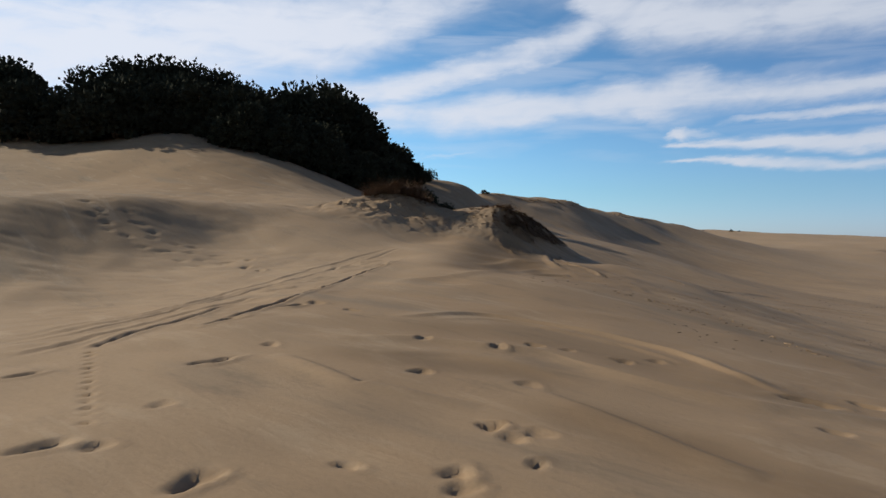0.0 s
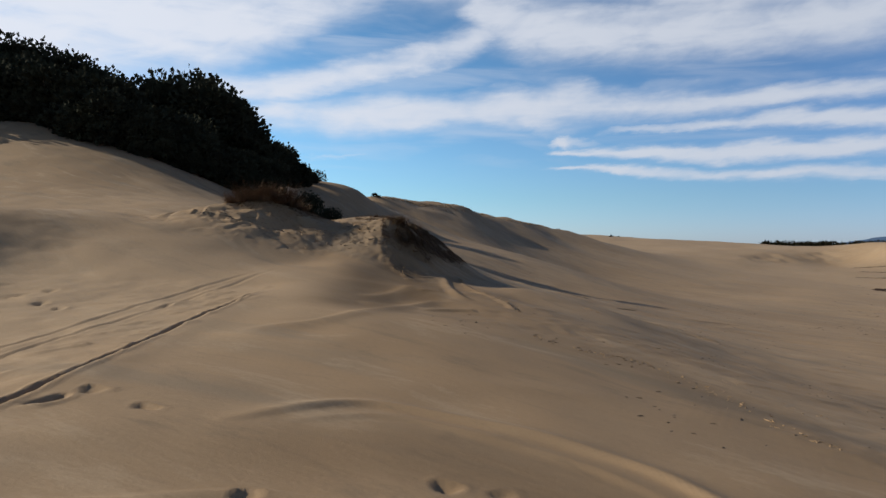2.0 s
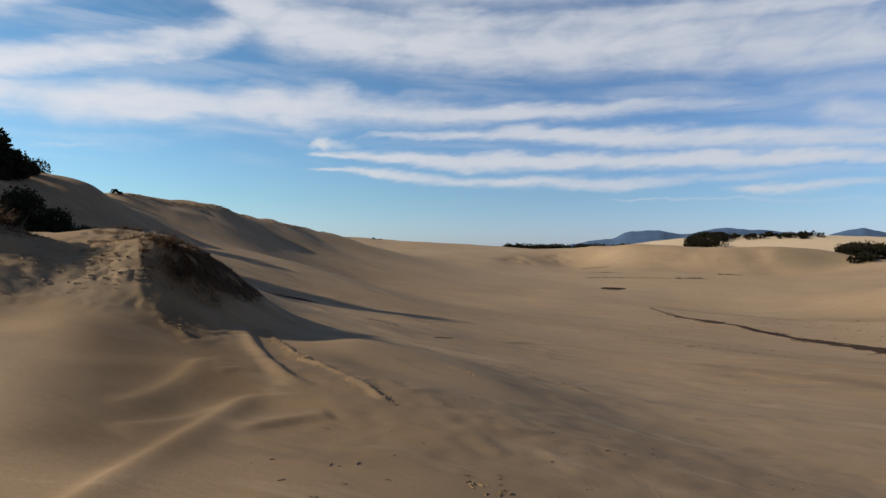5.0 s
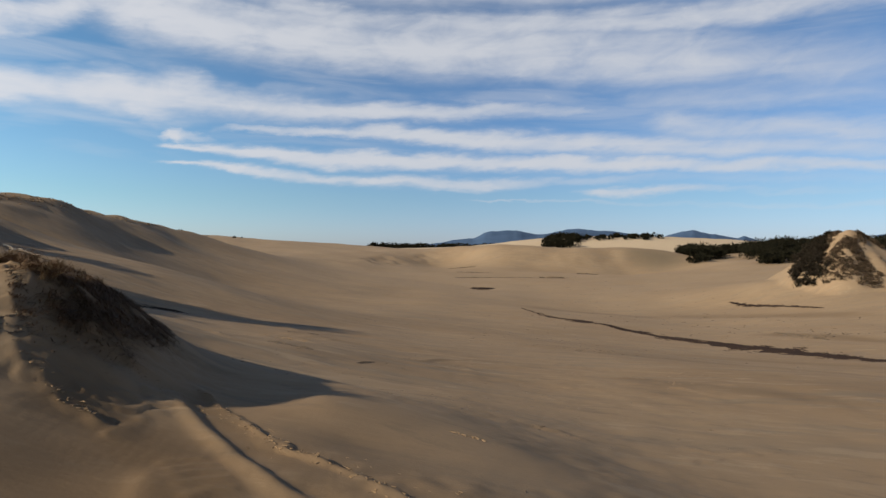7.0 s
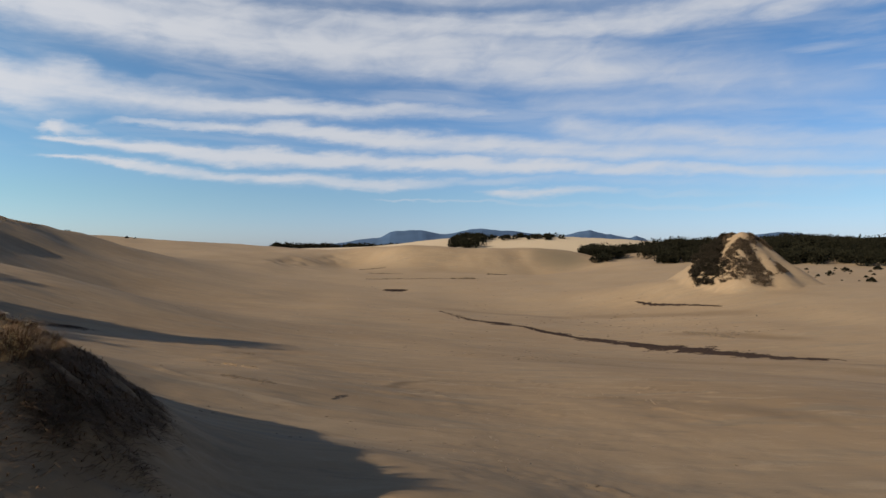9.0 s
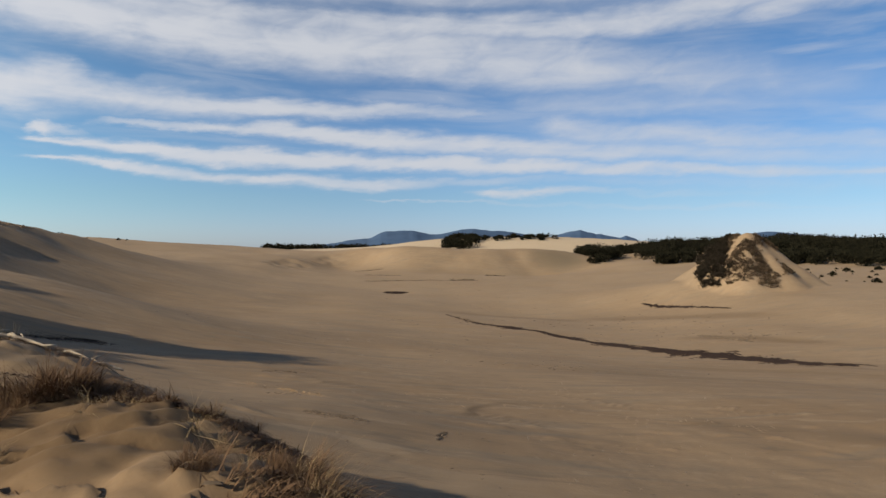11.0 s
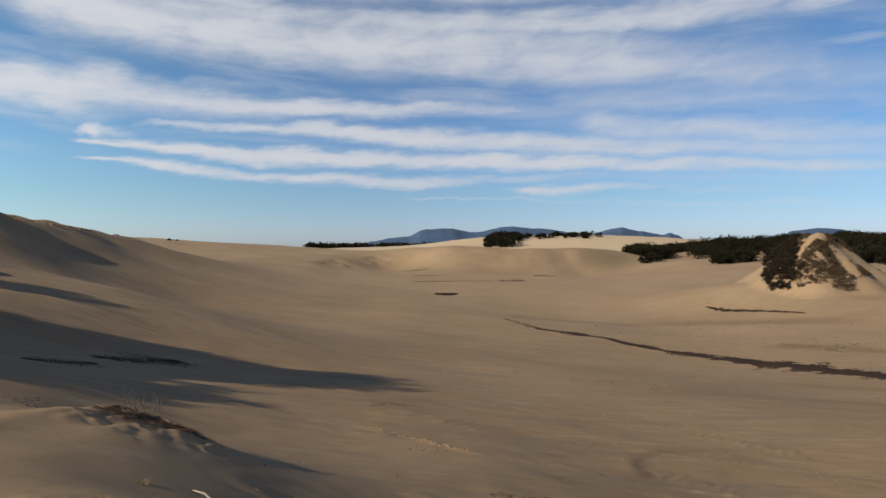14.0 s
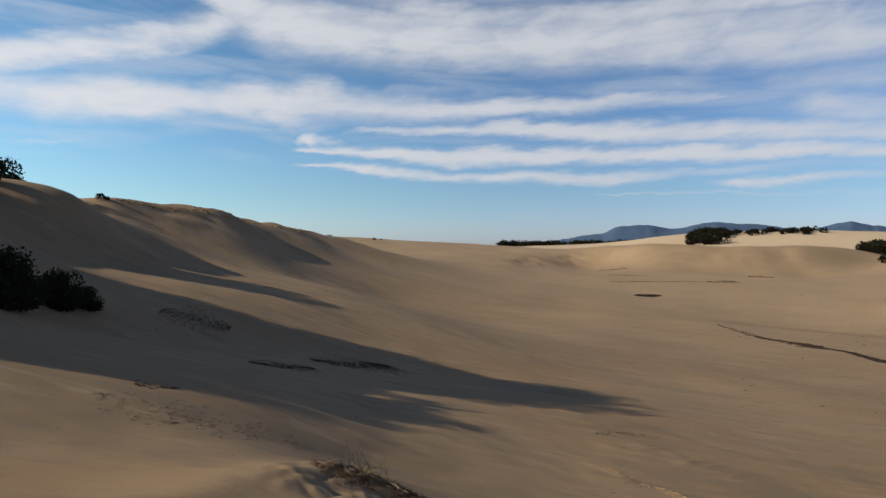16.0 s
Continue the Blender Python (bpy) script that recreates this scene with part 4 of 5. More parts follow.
kinds = [shrub("coastal_shrub", 11, 9.0, 4.6, 13, 15000, 0.44, HILL_LABEL, "shrub", HILL),
         shrub("coastal_shrub", 12, 8.0, 4.8, 12, 15000, 0.44, HILL_LABEL, "shrub", HILL),
         shrub("coastal_shrub", 13, 5.0, 3.2, 10, 7000, 0.38, HILL_LABEL, "shrub", HILL)]
# kind, x, y, turn, size
HILLSIDE = [
    (0, -62.4, 92.0, 0, 1.13),
    (1, -57.2, 87.0, 77, 1.25),
    (2, -52.0, 84.0, 154, 1.0),
    (1, -44.3, 86.0, 231, 0.85),
    (0, -42.6, 87.0, 308, 1.09),
    (1, -38.6, 88.0, 25, 1.34),
    (0, -34.0, 88.0, 102, 1.14),
    (1, -29.5, 88.0, 179, 1.17),
    (0, -25.0, 87.0, 256, 0.97),
    (1, -20.7, 86.0, 333, 1.35),
    (0, -16.8, 87.0, 50, 1.38),
    (1, -13.7, 89.0, 127, 1.47),
    (2, -11.5, 92.0, 204, 1.70),
    (2, -9.2, 96.0, 281, 1.15),
    (2, -8.1, 113.0, 358, 1.34),
    (2, -5.5, 114.0, 75, 0.85),
    (2, -3.3, 119.0, 152, 0.45),
    (1, -57.5, 86.0, 229, 1.0),
    (2, -39.3, 84.0, 306, 1.57),
    (2, -33.5, 84.0, 23, 1.42),
    (2, -25.3, 83.0, 100, 0.84),
    (2, -22.7, 84.0, 177, 0.89),
    (2, -19.1, 84.0, 254, 1.04),
    (2, -15.7, 85.0, 331, 1.08),
    (2, -12.4, 88.0, 48, 0.95),
    (2, -10.4, 94.0, 125, 0.81),
    (2, -8.0, 97.0, 202, 0.68),
    (2, -6.5, 110.0, 279, 0.52),
    (2, -9.7, 120.0, 356, 0.45),
    (1, -16.4, 132.0, 73, 0.93),
    (2, -44.2, 81.0, 150, 0.68),
    (2, -39.9, 80.0, 227, 0.66),
    (2, -35.3, 79.0, 304, 0.61),
    (2, -31.2, 79.0, 21, 0.52),
    (2, -27.1, 79.0, 98, 0.45),
    (2, -23.4, 79.0, 175, 0.45),
    (2, -19.6, 80.0, 252, 0.46),
    (2, -16.0, 81.0, 329, 0.48),
    (2, -12.8, 83.0, 46, 0.45),
    (2, -10.3, 86.0, 123, 0.45),
]
HILLSIDE += [(2, -14, 75, 20, 1.25), (2, -10, 76, 130, 1.0), (2, -17.5, 74.5, 250, 1.1), (2, -8, 77, 310, 1.0), (2, -13, 72.5, 75, 0.9), (2, -17, 72.5, 190, 1.1), (2, -20.5, 69.5, 40, 1.1), (2, -16.5, 69.8, 15, 0.9), (2, -36.5, 73.5, 80, 1.5), (2, -41, 74.5, 140, 1.1), (2, -47, 75.5, 320, 1.5), (2, -31.5, 74.5, 30, 1.2), (2, -27, 75, 200, 1.25), (2, -23.5, 74.5, 260, 1.25), (2, -23, 72.5, 300, 1.3)]
for n, (kind, x, y, turn, size) in enumerate(HILLSIDE):
    first = [i for i, row in enumerate(HILLSIDE) if row[0] == kind][0] == n
    (stand if first else stand_copy)(kinds[kind], x, y, turn, size, 0.3)


# ---- far shore: mountains, woods, scrub ----
def mountain(name, far, profile, depth, label):
    """A long mountain with a ridged flank, from (bearing in degrees, height) pairs."""
    b0, b1 = profile[0][0], profile[-1][0]
    cols, rows = 260, 14
    b = np.linspace(b0, b1, cols)
    top = np.interp(b, [p[0] for p in profile], [p[1] for p in profile])
    top = np.convolve(np.pad(top, 4, "edge"), np.ones(9) / 9, "valid") + 3.0 * rough_noise(b, b * 0, 0.35, 61)
    verts, faces = [], []
    for r in range(rows):
        s = r / (rows - 1)
        for k in range(cols):
            d = far - depth * (1 - s) if r < rows - 1 else far
            fold = 1 + 0.03 * (1 - s) * math.sin(b[k] * 2.1 + 3 * math.sin(s * 4))
            h = -14 + (top[k] + 14) * min(1.0, (s ** 0.8) * fold) + 4 * float(rough_noise(np.array([b[k] * 1.5]), np.array([s * 4.0]), 1.0, 3)[0]) * s
            q = radians(b[k])
            verts.append((d * math.sin(q), d * math.cos(q), h))
    for r in range(rows - 1):
        for k in range(cols - 1):
            i = r * cols + k
            faces.append((i, i + 1, i + cols + 1, i + cols))
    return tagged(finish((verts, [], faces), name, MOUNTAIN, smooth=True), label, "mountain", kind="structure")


mountain("mountain", 3600, [(38.98, 12), (40.87, 31), (42.78, 52), (44.72, 65), (45.69, 99), (47.16, 108), (48.63, 105), (49.61, 87), (51.09, 90), (52.08, 106), (53.55, 118), (55.03, 105), (56.5, 102), (57.97, 86), (59.43, 59), (60.87, 12)], 700, "forested mountain on the horizon, coloured blue-grey for haze")
mountain("mountain", 3800, [(58.94, 13), (60.63, 81), (61.83, 106), (62.79, 112), (63.73, 96), (65.14, 80), (65.98, 70), (66.53, 82), (67.22, 66), (68.36, 13)], 500, "forested mountain on the horizon, coloured blue-grey for haze")
mountain("mountain", 3800, [(74.06, 12), (75.31, 81), (76.13, 90), (77.15, 95), (78.54, 88), (79.52, 73), (80.47, 46), (81.6, 12)], 500, "forested mountain on the horizon, coloured blue-grey for haze")


def scrub_mass(name, spots, label, mat, seed, card, per):
    """Woods too far off to count: clumps of foliage at (x, y, tall, wide)."""
    rng = random.Random(seed)
    verts, faces = [], []
    xs, ys = np.array([p[0] for p in spots], float), np.array([p[1] for p in spots], float)
    zs = ground_height(xs, ys)
    for (x, y, tall, wide), z in zip(spots, zs):
        balls = [(Vector((rng.uniform(-.6, .6) * wide, rng.uniform(-.6, .6) * wide, tall * rng.uniform(.3, .78))), rng.uniform(.22, .42) * tall) for _ in range(6)]
        for _ in range(per):
            c, r = rng.choice(balls)
            d = Vector((rng.gauss(0, 1), rng.gauss(0, 1), rng.gauss(0, 1))).normalized()
            at = Vector((x, y, z)) + c + Vector((d.x * 1.3, d.y * 1.3, d.z)) * r * rng.uniform(.5, 1.05)
            at.z = max(at.z, z - 0.2)
            leaf(verts, faces, rng, at, d + Vector((0, 0, .3)), card * rng.uniform(.6, 1.5), card * rng.uniform(.3, .5))
    return tagged(finish((verts, [], faces), name, mat), label, "woods", kind="stuff")


def polar(bearing, d, ox=0.05, oy=30.5):
    return ox + d * math.sin(radians(bearing)), oy + d * math.cos(radians(bearing))


rng = random.Random(5)
spots = []
for _ in range(820):
    b = rng.uniform(63.3, 89)
    d = rng.uniform(378, 560)
    if b < 70 and d < 428 + 18 * math.sin(b * 2.2) + 16 * rng.random():
        continue
    if (66.8 < b < 68.4 or 72.6 < b < 74.2 and d < 430) and d < 505:
        continue
    x, y = polar(b, d)
    grown = 0.75 + 0.5 * float(rough_noise(np.array([x]), np.array([y]), 26.0, 71)[0]) + 0.25 * (d > 440)
    spots.append((x, y, rng.uniform(5.0, 8.6) * grown, rng.uniform(3.2, 5.4)))
scrub_mass("scrub_woods", spots, "dark green coastal scrub woods along the far dunes", FAR_LEAF, 21, 1.1, 230)
spots = []
for _ in range(60):
    b = rng.uniform(51.6, 54.4)
    x, y = polar(b, rng.uniform(870, 985))
    spots.append((x, y, rng.uniform(5, 9) * (0.7 + 0.2 * (b - 51.6)), rng.uniform(5, 9)))
for _ in range(34):
    x, y = polar(rng.choice((55.2, 56.5, 57.4, 58.6, 60.1)) + rng.gauss(0, 0.45), rng.uniform(935, 985))
    spots.append((x, y, rng.uniform(2, 6.5), rng.uniform(3, 6)))
scrub_mass("dune_scrub", spots, "dark scrub scattered over a pale far dune", FAR_LEAF, 22, 2.2, 90)
spots = []
for _ in range(170):
    b = 36.3 + 11 * rng.random() ** 1.7
    x, y = polar(b, rng.uniform(1150, 1300))
    spots.append((x, y, rng.uniform(4, 9) * (1.2 - 0.07 * (b - 36.3)), rng.uniform(8, 14)))
scrub_mass("distant_woods", spots, "thin dark line of woods beyond the dunes", FAR_LEAF, 23, 3.0, 40)
spots = []
thick = []
while len(spots) < 1500:
    q, r = rng.uniform(0, 2 * math.pi), rng.uniform(2.0, 21.5)
    x, y = 236 + r * math.cos(q), 85.5 + r * math.sin(q)
    across, away, up = (x - 236) * 0.262 - (y - 85.5) * 0.965, (x - 236) * 0.965 + (y - 85.5) * 0.262, 1 - r / 22.7
    clump = float(rough_noise(np.array([x]), np.array([y]), 3.4, 72)[0]) + 0.5 * float(rough_noise(np.array([x]), np.array([y]), 1.5, 73)[0])
    if across < -5.5 + 3 * clump and up < 0.82:
        if rng.random() < 0.25 and across > -15:
            thick.append((x, y, rng.uniform(0.6, 1.7), rng.uniform(0.8, 1.5)))
        continue
    bare = 0.16 + 1.0 * max(0.0, up - 0.45) + 0.055 * max(0.0, across - 4) + 0.4 * (away > 4)
    if clump + 0.55 > bare + 0.25 * rng.random():
        spots.append((x, y, rng.uniform(0.3, 0.9), rng.uniform(0.5, 1.2)))
scrub_mass("hillock_scrub", spots, "brown and dark green scrub clinging to the sandy hillock", HILLOCK_LEAF, 24, 0.22, 42)
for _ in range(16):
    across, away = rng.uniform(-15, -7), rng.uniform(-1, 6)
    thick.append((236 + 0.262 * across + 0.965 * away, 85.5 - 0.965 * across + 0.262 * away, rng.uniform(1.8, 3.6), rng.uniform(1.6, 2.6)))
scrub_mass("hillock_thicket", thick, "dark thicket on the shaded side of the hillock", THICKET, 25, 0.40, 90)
flat_shrub = shrub("low_shrub", 31, 1.5, 1.6, 5, 700, 0.3, "small dark shrub on the open sand flat", "shrub", "shrubs on the sand flat", FAR_LEAF)
for n in range(36):
    x, y = polar(rng.uniform(78.5, 88), rng.uniform(262, 350))
    (stand if n == 0 else stand_copy)(flat_shrub, x, y, rng.uniform(0, 360), rng.choice((0.3, 0.35, 0.45, 0.6, 1.1)), 0.1)
crest_shrub = shrub("crest_shrub", 32, 1.3, 1.5, 4, 500, 0.25, "small dark shrub on the crest of the long dune", "shrub", "shrubs on the dune crest", FAR_LEAF)
for n, (x, y, size) in enumerate(((11.5, 180, 1.0), (99, 283, 1.1), (203, 462, 1.2), (208, 461, 0.8), (186, 469, 0.5))):
    (stand if n == 0 else stand_copy)(crest_shrub, x, y, 50 * n, size, 0.1)


# ---- shrubs and litter on the shaded flank ----
FLANK = "shrubs on the shaded flank"
flank_shrub = shrub("flank_shrub", 41, 4.2, 2.0, 7, 5000, 0.24, "dark leafy shrub with bare lower branches on shaded sand", "shrub", FLANK)
stand(flank_shrub, 0.2, 76.5, 0, 0.8, 0.1)
for x, y, turn, size in ((2.6, 81.5, 80, 0.6), (-2.2, 74.0, 200, 0.9), (4.0, 83.0, 140, 0.4), (-6.0, 181.0, 60, 2.3), (-3.0, 182.5, 10, 1.4)):
    stand_copy(flank_shrub, x, y, turn, size)


def scatter(name, points, wide, count, size, label, mat, seed, tall=0.35, category="litter", slim=1.0, turn=0.5):
    """A strip of loose chips, twigs and weed lying along a line on the sand."""
    rng = random.Random(seed)
    points = curve(points)
    at = []
    for _ in range(count):
        k = rng.random() * (len(points) - 1)
        i = min(int(k), len(points) - 2)
        s = k - i
        dx, dy = points[i + 1][0] - points[i][0], points[i + 1][1] - points[i][1]
        n = math.hypot(dx, dy) or 1
        e = k / (len(points) - 1)
        o = rng.gauss(0, 0.5) * wide * (0.15 + math.sin(math.pi * e)) * (0.45 + 0.55 * abs(math.sin(e * 23 + seed)) + 0.3 * math.sin(e * 61))
        at.append((points[i][0] + dx * s - dy / n * o, points[i][1] + dy * s + dx / n * o, math.atan2(dy, dx)))
    zs = ground_height(np.array([p[0] for p in at]), np.array([p[1] for p in at]))
    verts, faces = [], []
    for (x, y, q), z in zip(at, zs):
        q += rng.gauss(0, turn)
        l, b, h = size * rng.uniform(.5, 2.2), size * slim * rng.uniform(.2, .5), size * tall * rng.uniform(.3, 1)
        c, s, k = math.cos(q), math.sin(q), len(verts)
        for u, v, t in ((-l, -b * .6, 0), (l * .9, -b, 0), (l, b * .7, 0), (-l * .8, b, 0), (-l * .7, -b * .3, h), (l * .6, -b * .5, h * .8), (l * .7, b * .4, h * .6), (-l * .5, b * .5, h)):
            verts.append((x + u * c - v * s, y + u * s + v * c, z - 0.02 * size + t))
        faces.extend([(k, k + 1, k + 5, k + 4), (k + 1, k + 2, k + 6, k + 5), (k + 2, k + 3, k + 7, k + 6), (k + 3, k, k + 4, k + 7), (k + 4, k + 5, k + 6, k + 7)])
    return tagged(finish((verts, [], faces), name, mat), label, category, kind="stuff")


WRACK = "dark line of dead weed and wood chips on the basin floor"
scatter("debris_line", [(127.5, 119), (126.9, 114.5), (123.2, 100.5), (118.5, 86), (116.2, 75.6), (114.4, 67.9), (113.6, 56.9), (111.4, 49.2), (112.0, 41.4)], 1.7, 3600, 0.5, WRACK, LITTER, 51, 0.25)
scatter("debris_line", [(116.5, 77), (114.6, 68), (113.6, 57), (111.6, 49), (112.2, 40)], 4.2, 6400, 0.4, WRACK, LITTER, 73, 0.25)
scatter("debris_line", [(119.5, 79), (117.4, 68), (116.4, 57), (114.6, 49), (115.0, 38)], 0.7, 900, 0.35, WRACK, LITTER, 87, 0.25)
scatter("debris_line", [(127.2, 117), (125.6, 110), (123.0, 100)], 1.8, 1100, 0.5, WRACK, LITTER, 74, 0.25)
scatter("debris_line", [(262, 300), (268, 296), (274, 291)], 1.0, 130, 0.6, WRACK, CRUST_DARK, 75)
scatter("debris_line", [(243, 274), (250, 268), (256, 261)], 1.0, 130, 0.6, WRACK, CRUST_DARK, 76)
scatter("debris_line", [(136.3, 134.8), (130, 123), (127, 116), (122, 103)], 1.6, 260, 0.3, WRACK, LITTER, 52)
scatter("debris_line", [(203.5, 108), (199, 97), (192.8, 78.8)], 1.4, 700, 0.45, WRACK, LITTER, 53)
scatter("debris_line", [(141, 71), (139, 66), (136.5, 60)], 2.0, 260, 0.35, WRACK, CRUST_DARK, 54)
scatter("debris_patch", [(187.5, 207), (191, 204.5), (195.5, 202)], 3.0, 600, 0.6, "dark patch of weed on pale sand", LITTER, 55, 0.2)
scatter("debris_line", [(215, 245), (229, 239), (247, 226), (258, 213)], 1.2, 520, 0.5, WRACK, CRUST_DARK, 56)
scatter("debris_patch", [(250, 222), (259, 216)], 2.6, 50, 0.7, "low clumps of weed on the basin floor", CRUST_DARK, 57, 0.9)
scatter("debris_patch", [(288, 228), (298, 222)], 2.6, 45, 0.7, "low clumps of weed on the basin floor", CRUST_DARK, 58, 0.9)
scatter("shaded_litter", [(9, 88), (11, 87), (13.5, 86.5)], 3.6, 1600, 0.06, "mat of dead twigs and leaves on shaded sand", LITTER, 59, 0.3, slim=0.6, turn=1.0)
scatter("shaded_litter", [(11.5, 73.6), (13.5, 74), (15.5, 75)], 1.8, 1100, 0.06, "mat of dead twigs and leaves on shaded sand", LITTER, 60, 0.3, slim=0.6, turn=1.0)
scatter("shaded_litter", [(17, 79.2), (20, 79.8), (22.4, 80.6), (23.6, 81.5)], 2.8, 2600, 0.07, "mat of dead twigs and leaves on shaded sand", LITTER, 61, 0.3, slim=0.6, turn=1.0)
scatter("shaded_litter", [(4, 58.1), (5.2, 58.3)], 0.5, 40, 0.10, "few dead twigs on shaded sand", LITTER, 62, 0.2)
scatter("twig_litter", [(17.6, 50.9), (18.6, 50.2), (19.4, 49.6)], 1.0, 40, 0.06, "crusts and twigs lying on bare sand", CRUST_DARK, 63)
scatter("twig_litter", [(14.6, 44.6), (15.3, 43.6), (15.9, 43.0)], 0.8, 110, 0.08, "crusts and twigs lying on bare sand", CRUST_DARK, 64)
scatter("twig_litter", [(16.7, 40.5), (17.7, 41.1), (18.2, 41.4)], 0.15, 70, 0.08, "crusts and twigs lying on bare sand", CRUST_DARK, 65)
scatter("sand_crusts", [(36, 51), (38.5, 48.5), (42, 46), (45.9, 44)], 3.2, 90, 0.05, "scattered sand crusts and shells", CRUST, 66)
scatter("sand_crusts", [(28, 52), (30, 46), (33, 40), (34, 34)], 4.0, 80, 0.05, "scattered sand crusts and shells", CRUST, 67)
scatter("sand_crusts", [(4.6, 28.6), (5.0, 26.5), (5.6, 24.2), (6.6, 22.2), (8.3, 18.5), (9.5, 15)], 0.5, 110, 0.02, "line of broken sand crusts", CRUST, 68, 0.5)
scatter("sand_crusts", [(2.2, 19.6), (5, 19), (8, 19.3), (11, 21), (14, 24)], 3.4, 70, 0.035, "scattered sand crusts and pebbles", CRUST_DARK, 69, 0.5)
scatter("sand_crusts", [(5, 13), (9, 15), (13, 20)], 3.0, 50, 0.035, "scattered sand crusts and pebbles", CRUST_DARK, 70, 0.5)
scatter("sand_crusts", [(5.1, 28.9), (4.98, 26.4), (5.0, 25.35), (5.18, 24.4), (5.42, 23.0), (5.5, 22.0)], 0.306, 136, 0.028, "crumbled ledge of pale sand crusts", CRUST, 101, 0.5, turn=1.2)
scatter("sand_crusts", [(2.2, 28.8), (2.46, 28.12), (2.66, 27.48), (2.9, 27.1)], 0.272, 64, 0.028, "crumbled ledge of pale sand crusts", CRUST, 102, 0.5, turn=1.2)
scatter("sand_crusts", [(3.6, 29.2), (4.1, 28.95), (4.5, 28.6)], 0.425, 48, 0.028, "crumbled ledge of pale sand crusts", CRUST, 103, 0.5, turn=1.2)
scatter("sand_crusts", [(4.87, 18.8), (5.69, 18.01), (7.0, 18.0), (7.36, 16.88), (7.59, 15.4), (7.44, 13.99), (7.74, 13.0)], 0.5, 130, 0.03, "line of broken sand crusts", CRUST, 104, 0.7, turn=1.2)
scatter("sand_crusts", [(-4.6, 30.2), (-2.8, 29.8), (-0.6, 29.9), (1.2, 29.4), (2.4, 29.0)], 1.1, 260, 0.045, "brown rubble of root-bound sand on the hummock's face", CRUST_DARK, 121, 0.7, turn=0.5)
scatter("sand_crusts", [(-3.6, 31.0), (-1.8, 30.7), (0.2, 30.3), (1.8, 29.9)], 0.9, 200, 0.045, "tan rubble of root-bound sand on the hummock's face", CRUST, 122, 0.7, turn=0.5)
scatter("sand_crusts", [(19.9, 55.5), (19.6, 52.8), (19.4, 51.3), (19.4, 49.2)], 0.7, 80, 0.06, "broken ledge of crusted sand", CRUST, 123, 0.6)
scatter("twig_litter", [(24.2, 60.4), (26.5, 60.8), (28.2, 60.0)], 0.5, 60, 0.07, "crusts and twigs lying on bare sand", CRUST_DARK, 124, 0.4, turn=0.2)
scatter("twig_litter", [(3.0, 56.2), (5.0, 55.0), (7.6, 54.2)], 2.2, 150, 0.07, "thin lines of dry twigs on sand", CRUST_DARK, 125, 0.35, turn=0.15)
scatter("twig_litter", [(9.0, 26.2), (9.5, 25.6)], 0.1, 14, 0.05, "crusts and twigs lying on bare sand", CRUST, 126, 0.5)
scatter("twig_litter", [(2.9, 54.6), (4.6, 54.0), (6.5, 55.2)], 1.4, 90, 0.045, "thin lines of dry twigs on sand", CRUST_DARK, 71, 0.4)
scatter("twig_litter", [(1.0, 31.0), (2.2, 30.3), (3.2, 29.6)], 0.8, 60, 0.05, "dry twigs on the face of the hummock", CRUST_DARK, 72, 0.5)


scatter("crest_scrub", [(14, 181.5), (26, 193), (41, 210), (66, 240), (82, 261)], 4.5, 420, 0.3, "low brown scrub and clods along the dune's crest", CRUST, 85, 0.8, "scrub", turn=1.2)
HUMMOCK_LITTER = "dark dead leaves caught on the hummock's sand"
scatter("leaf_litter", [(2.1, 37.0), (2.41, 36.7), (2.84, 36.8)], 0.16, 120, 0.03, HUMMOCK_LITTER, LITTER, 79, 0.3, slim=0.35, turn=0.9)
scatter("leaf_litter", [(2.9, 36.45), (3.1, 36.3), (3.4, 36.1)], 0.1, 80, 0.025, HUMMOCK_LITTER, LITTER, 80, 0.3, slim=0.35, turn=0.9)


scatter("sand_crusts", [(12, 30), (20, 38), (28, 48), (34, 58), (40, 70)], 26, 480, 0.05, "dark specks of crust and shell over the open sand", CRUST_DARK, 82, 0.4, turn=1.2)
scatter("sand_crusts", [(60, 60), (75, 80), (95, 100), (120, 140)], 70, 460, 0.16, "dark specks of crust and weed over the basin floor", CRUST_DARK, 83, 0.4, turn=1.2)
scatter("sand_crusts", [(140, 60), (170, 110), (220, 170), (260, 230)], 70, 420, 0.32, "dark specks of crust and weed over the basin floor", CRUST_DARK, 84, 0.4, turn=1.2)


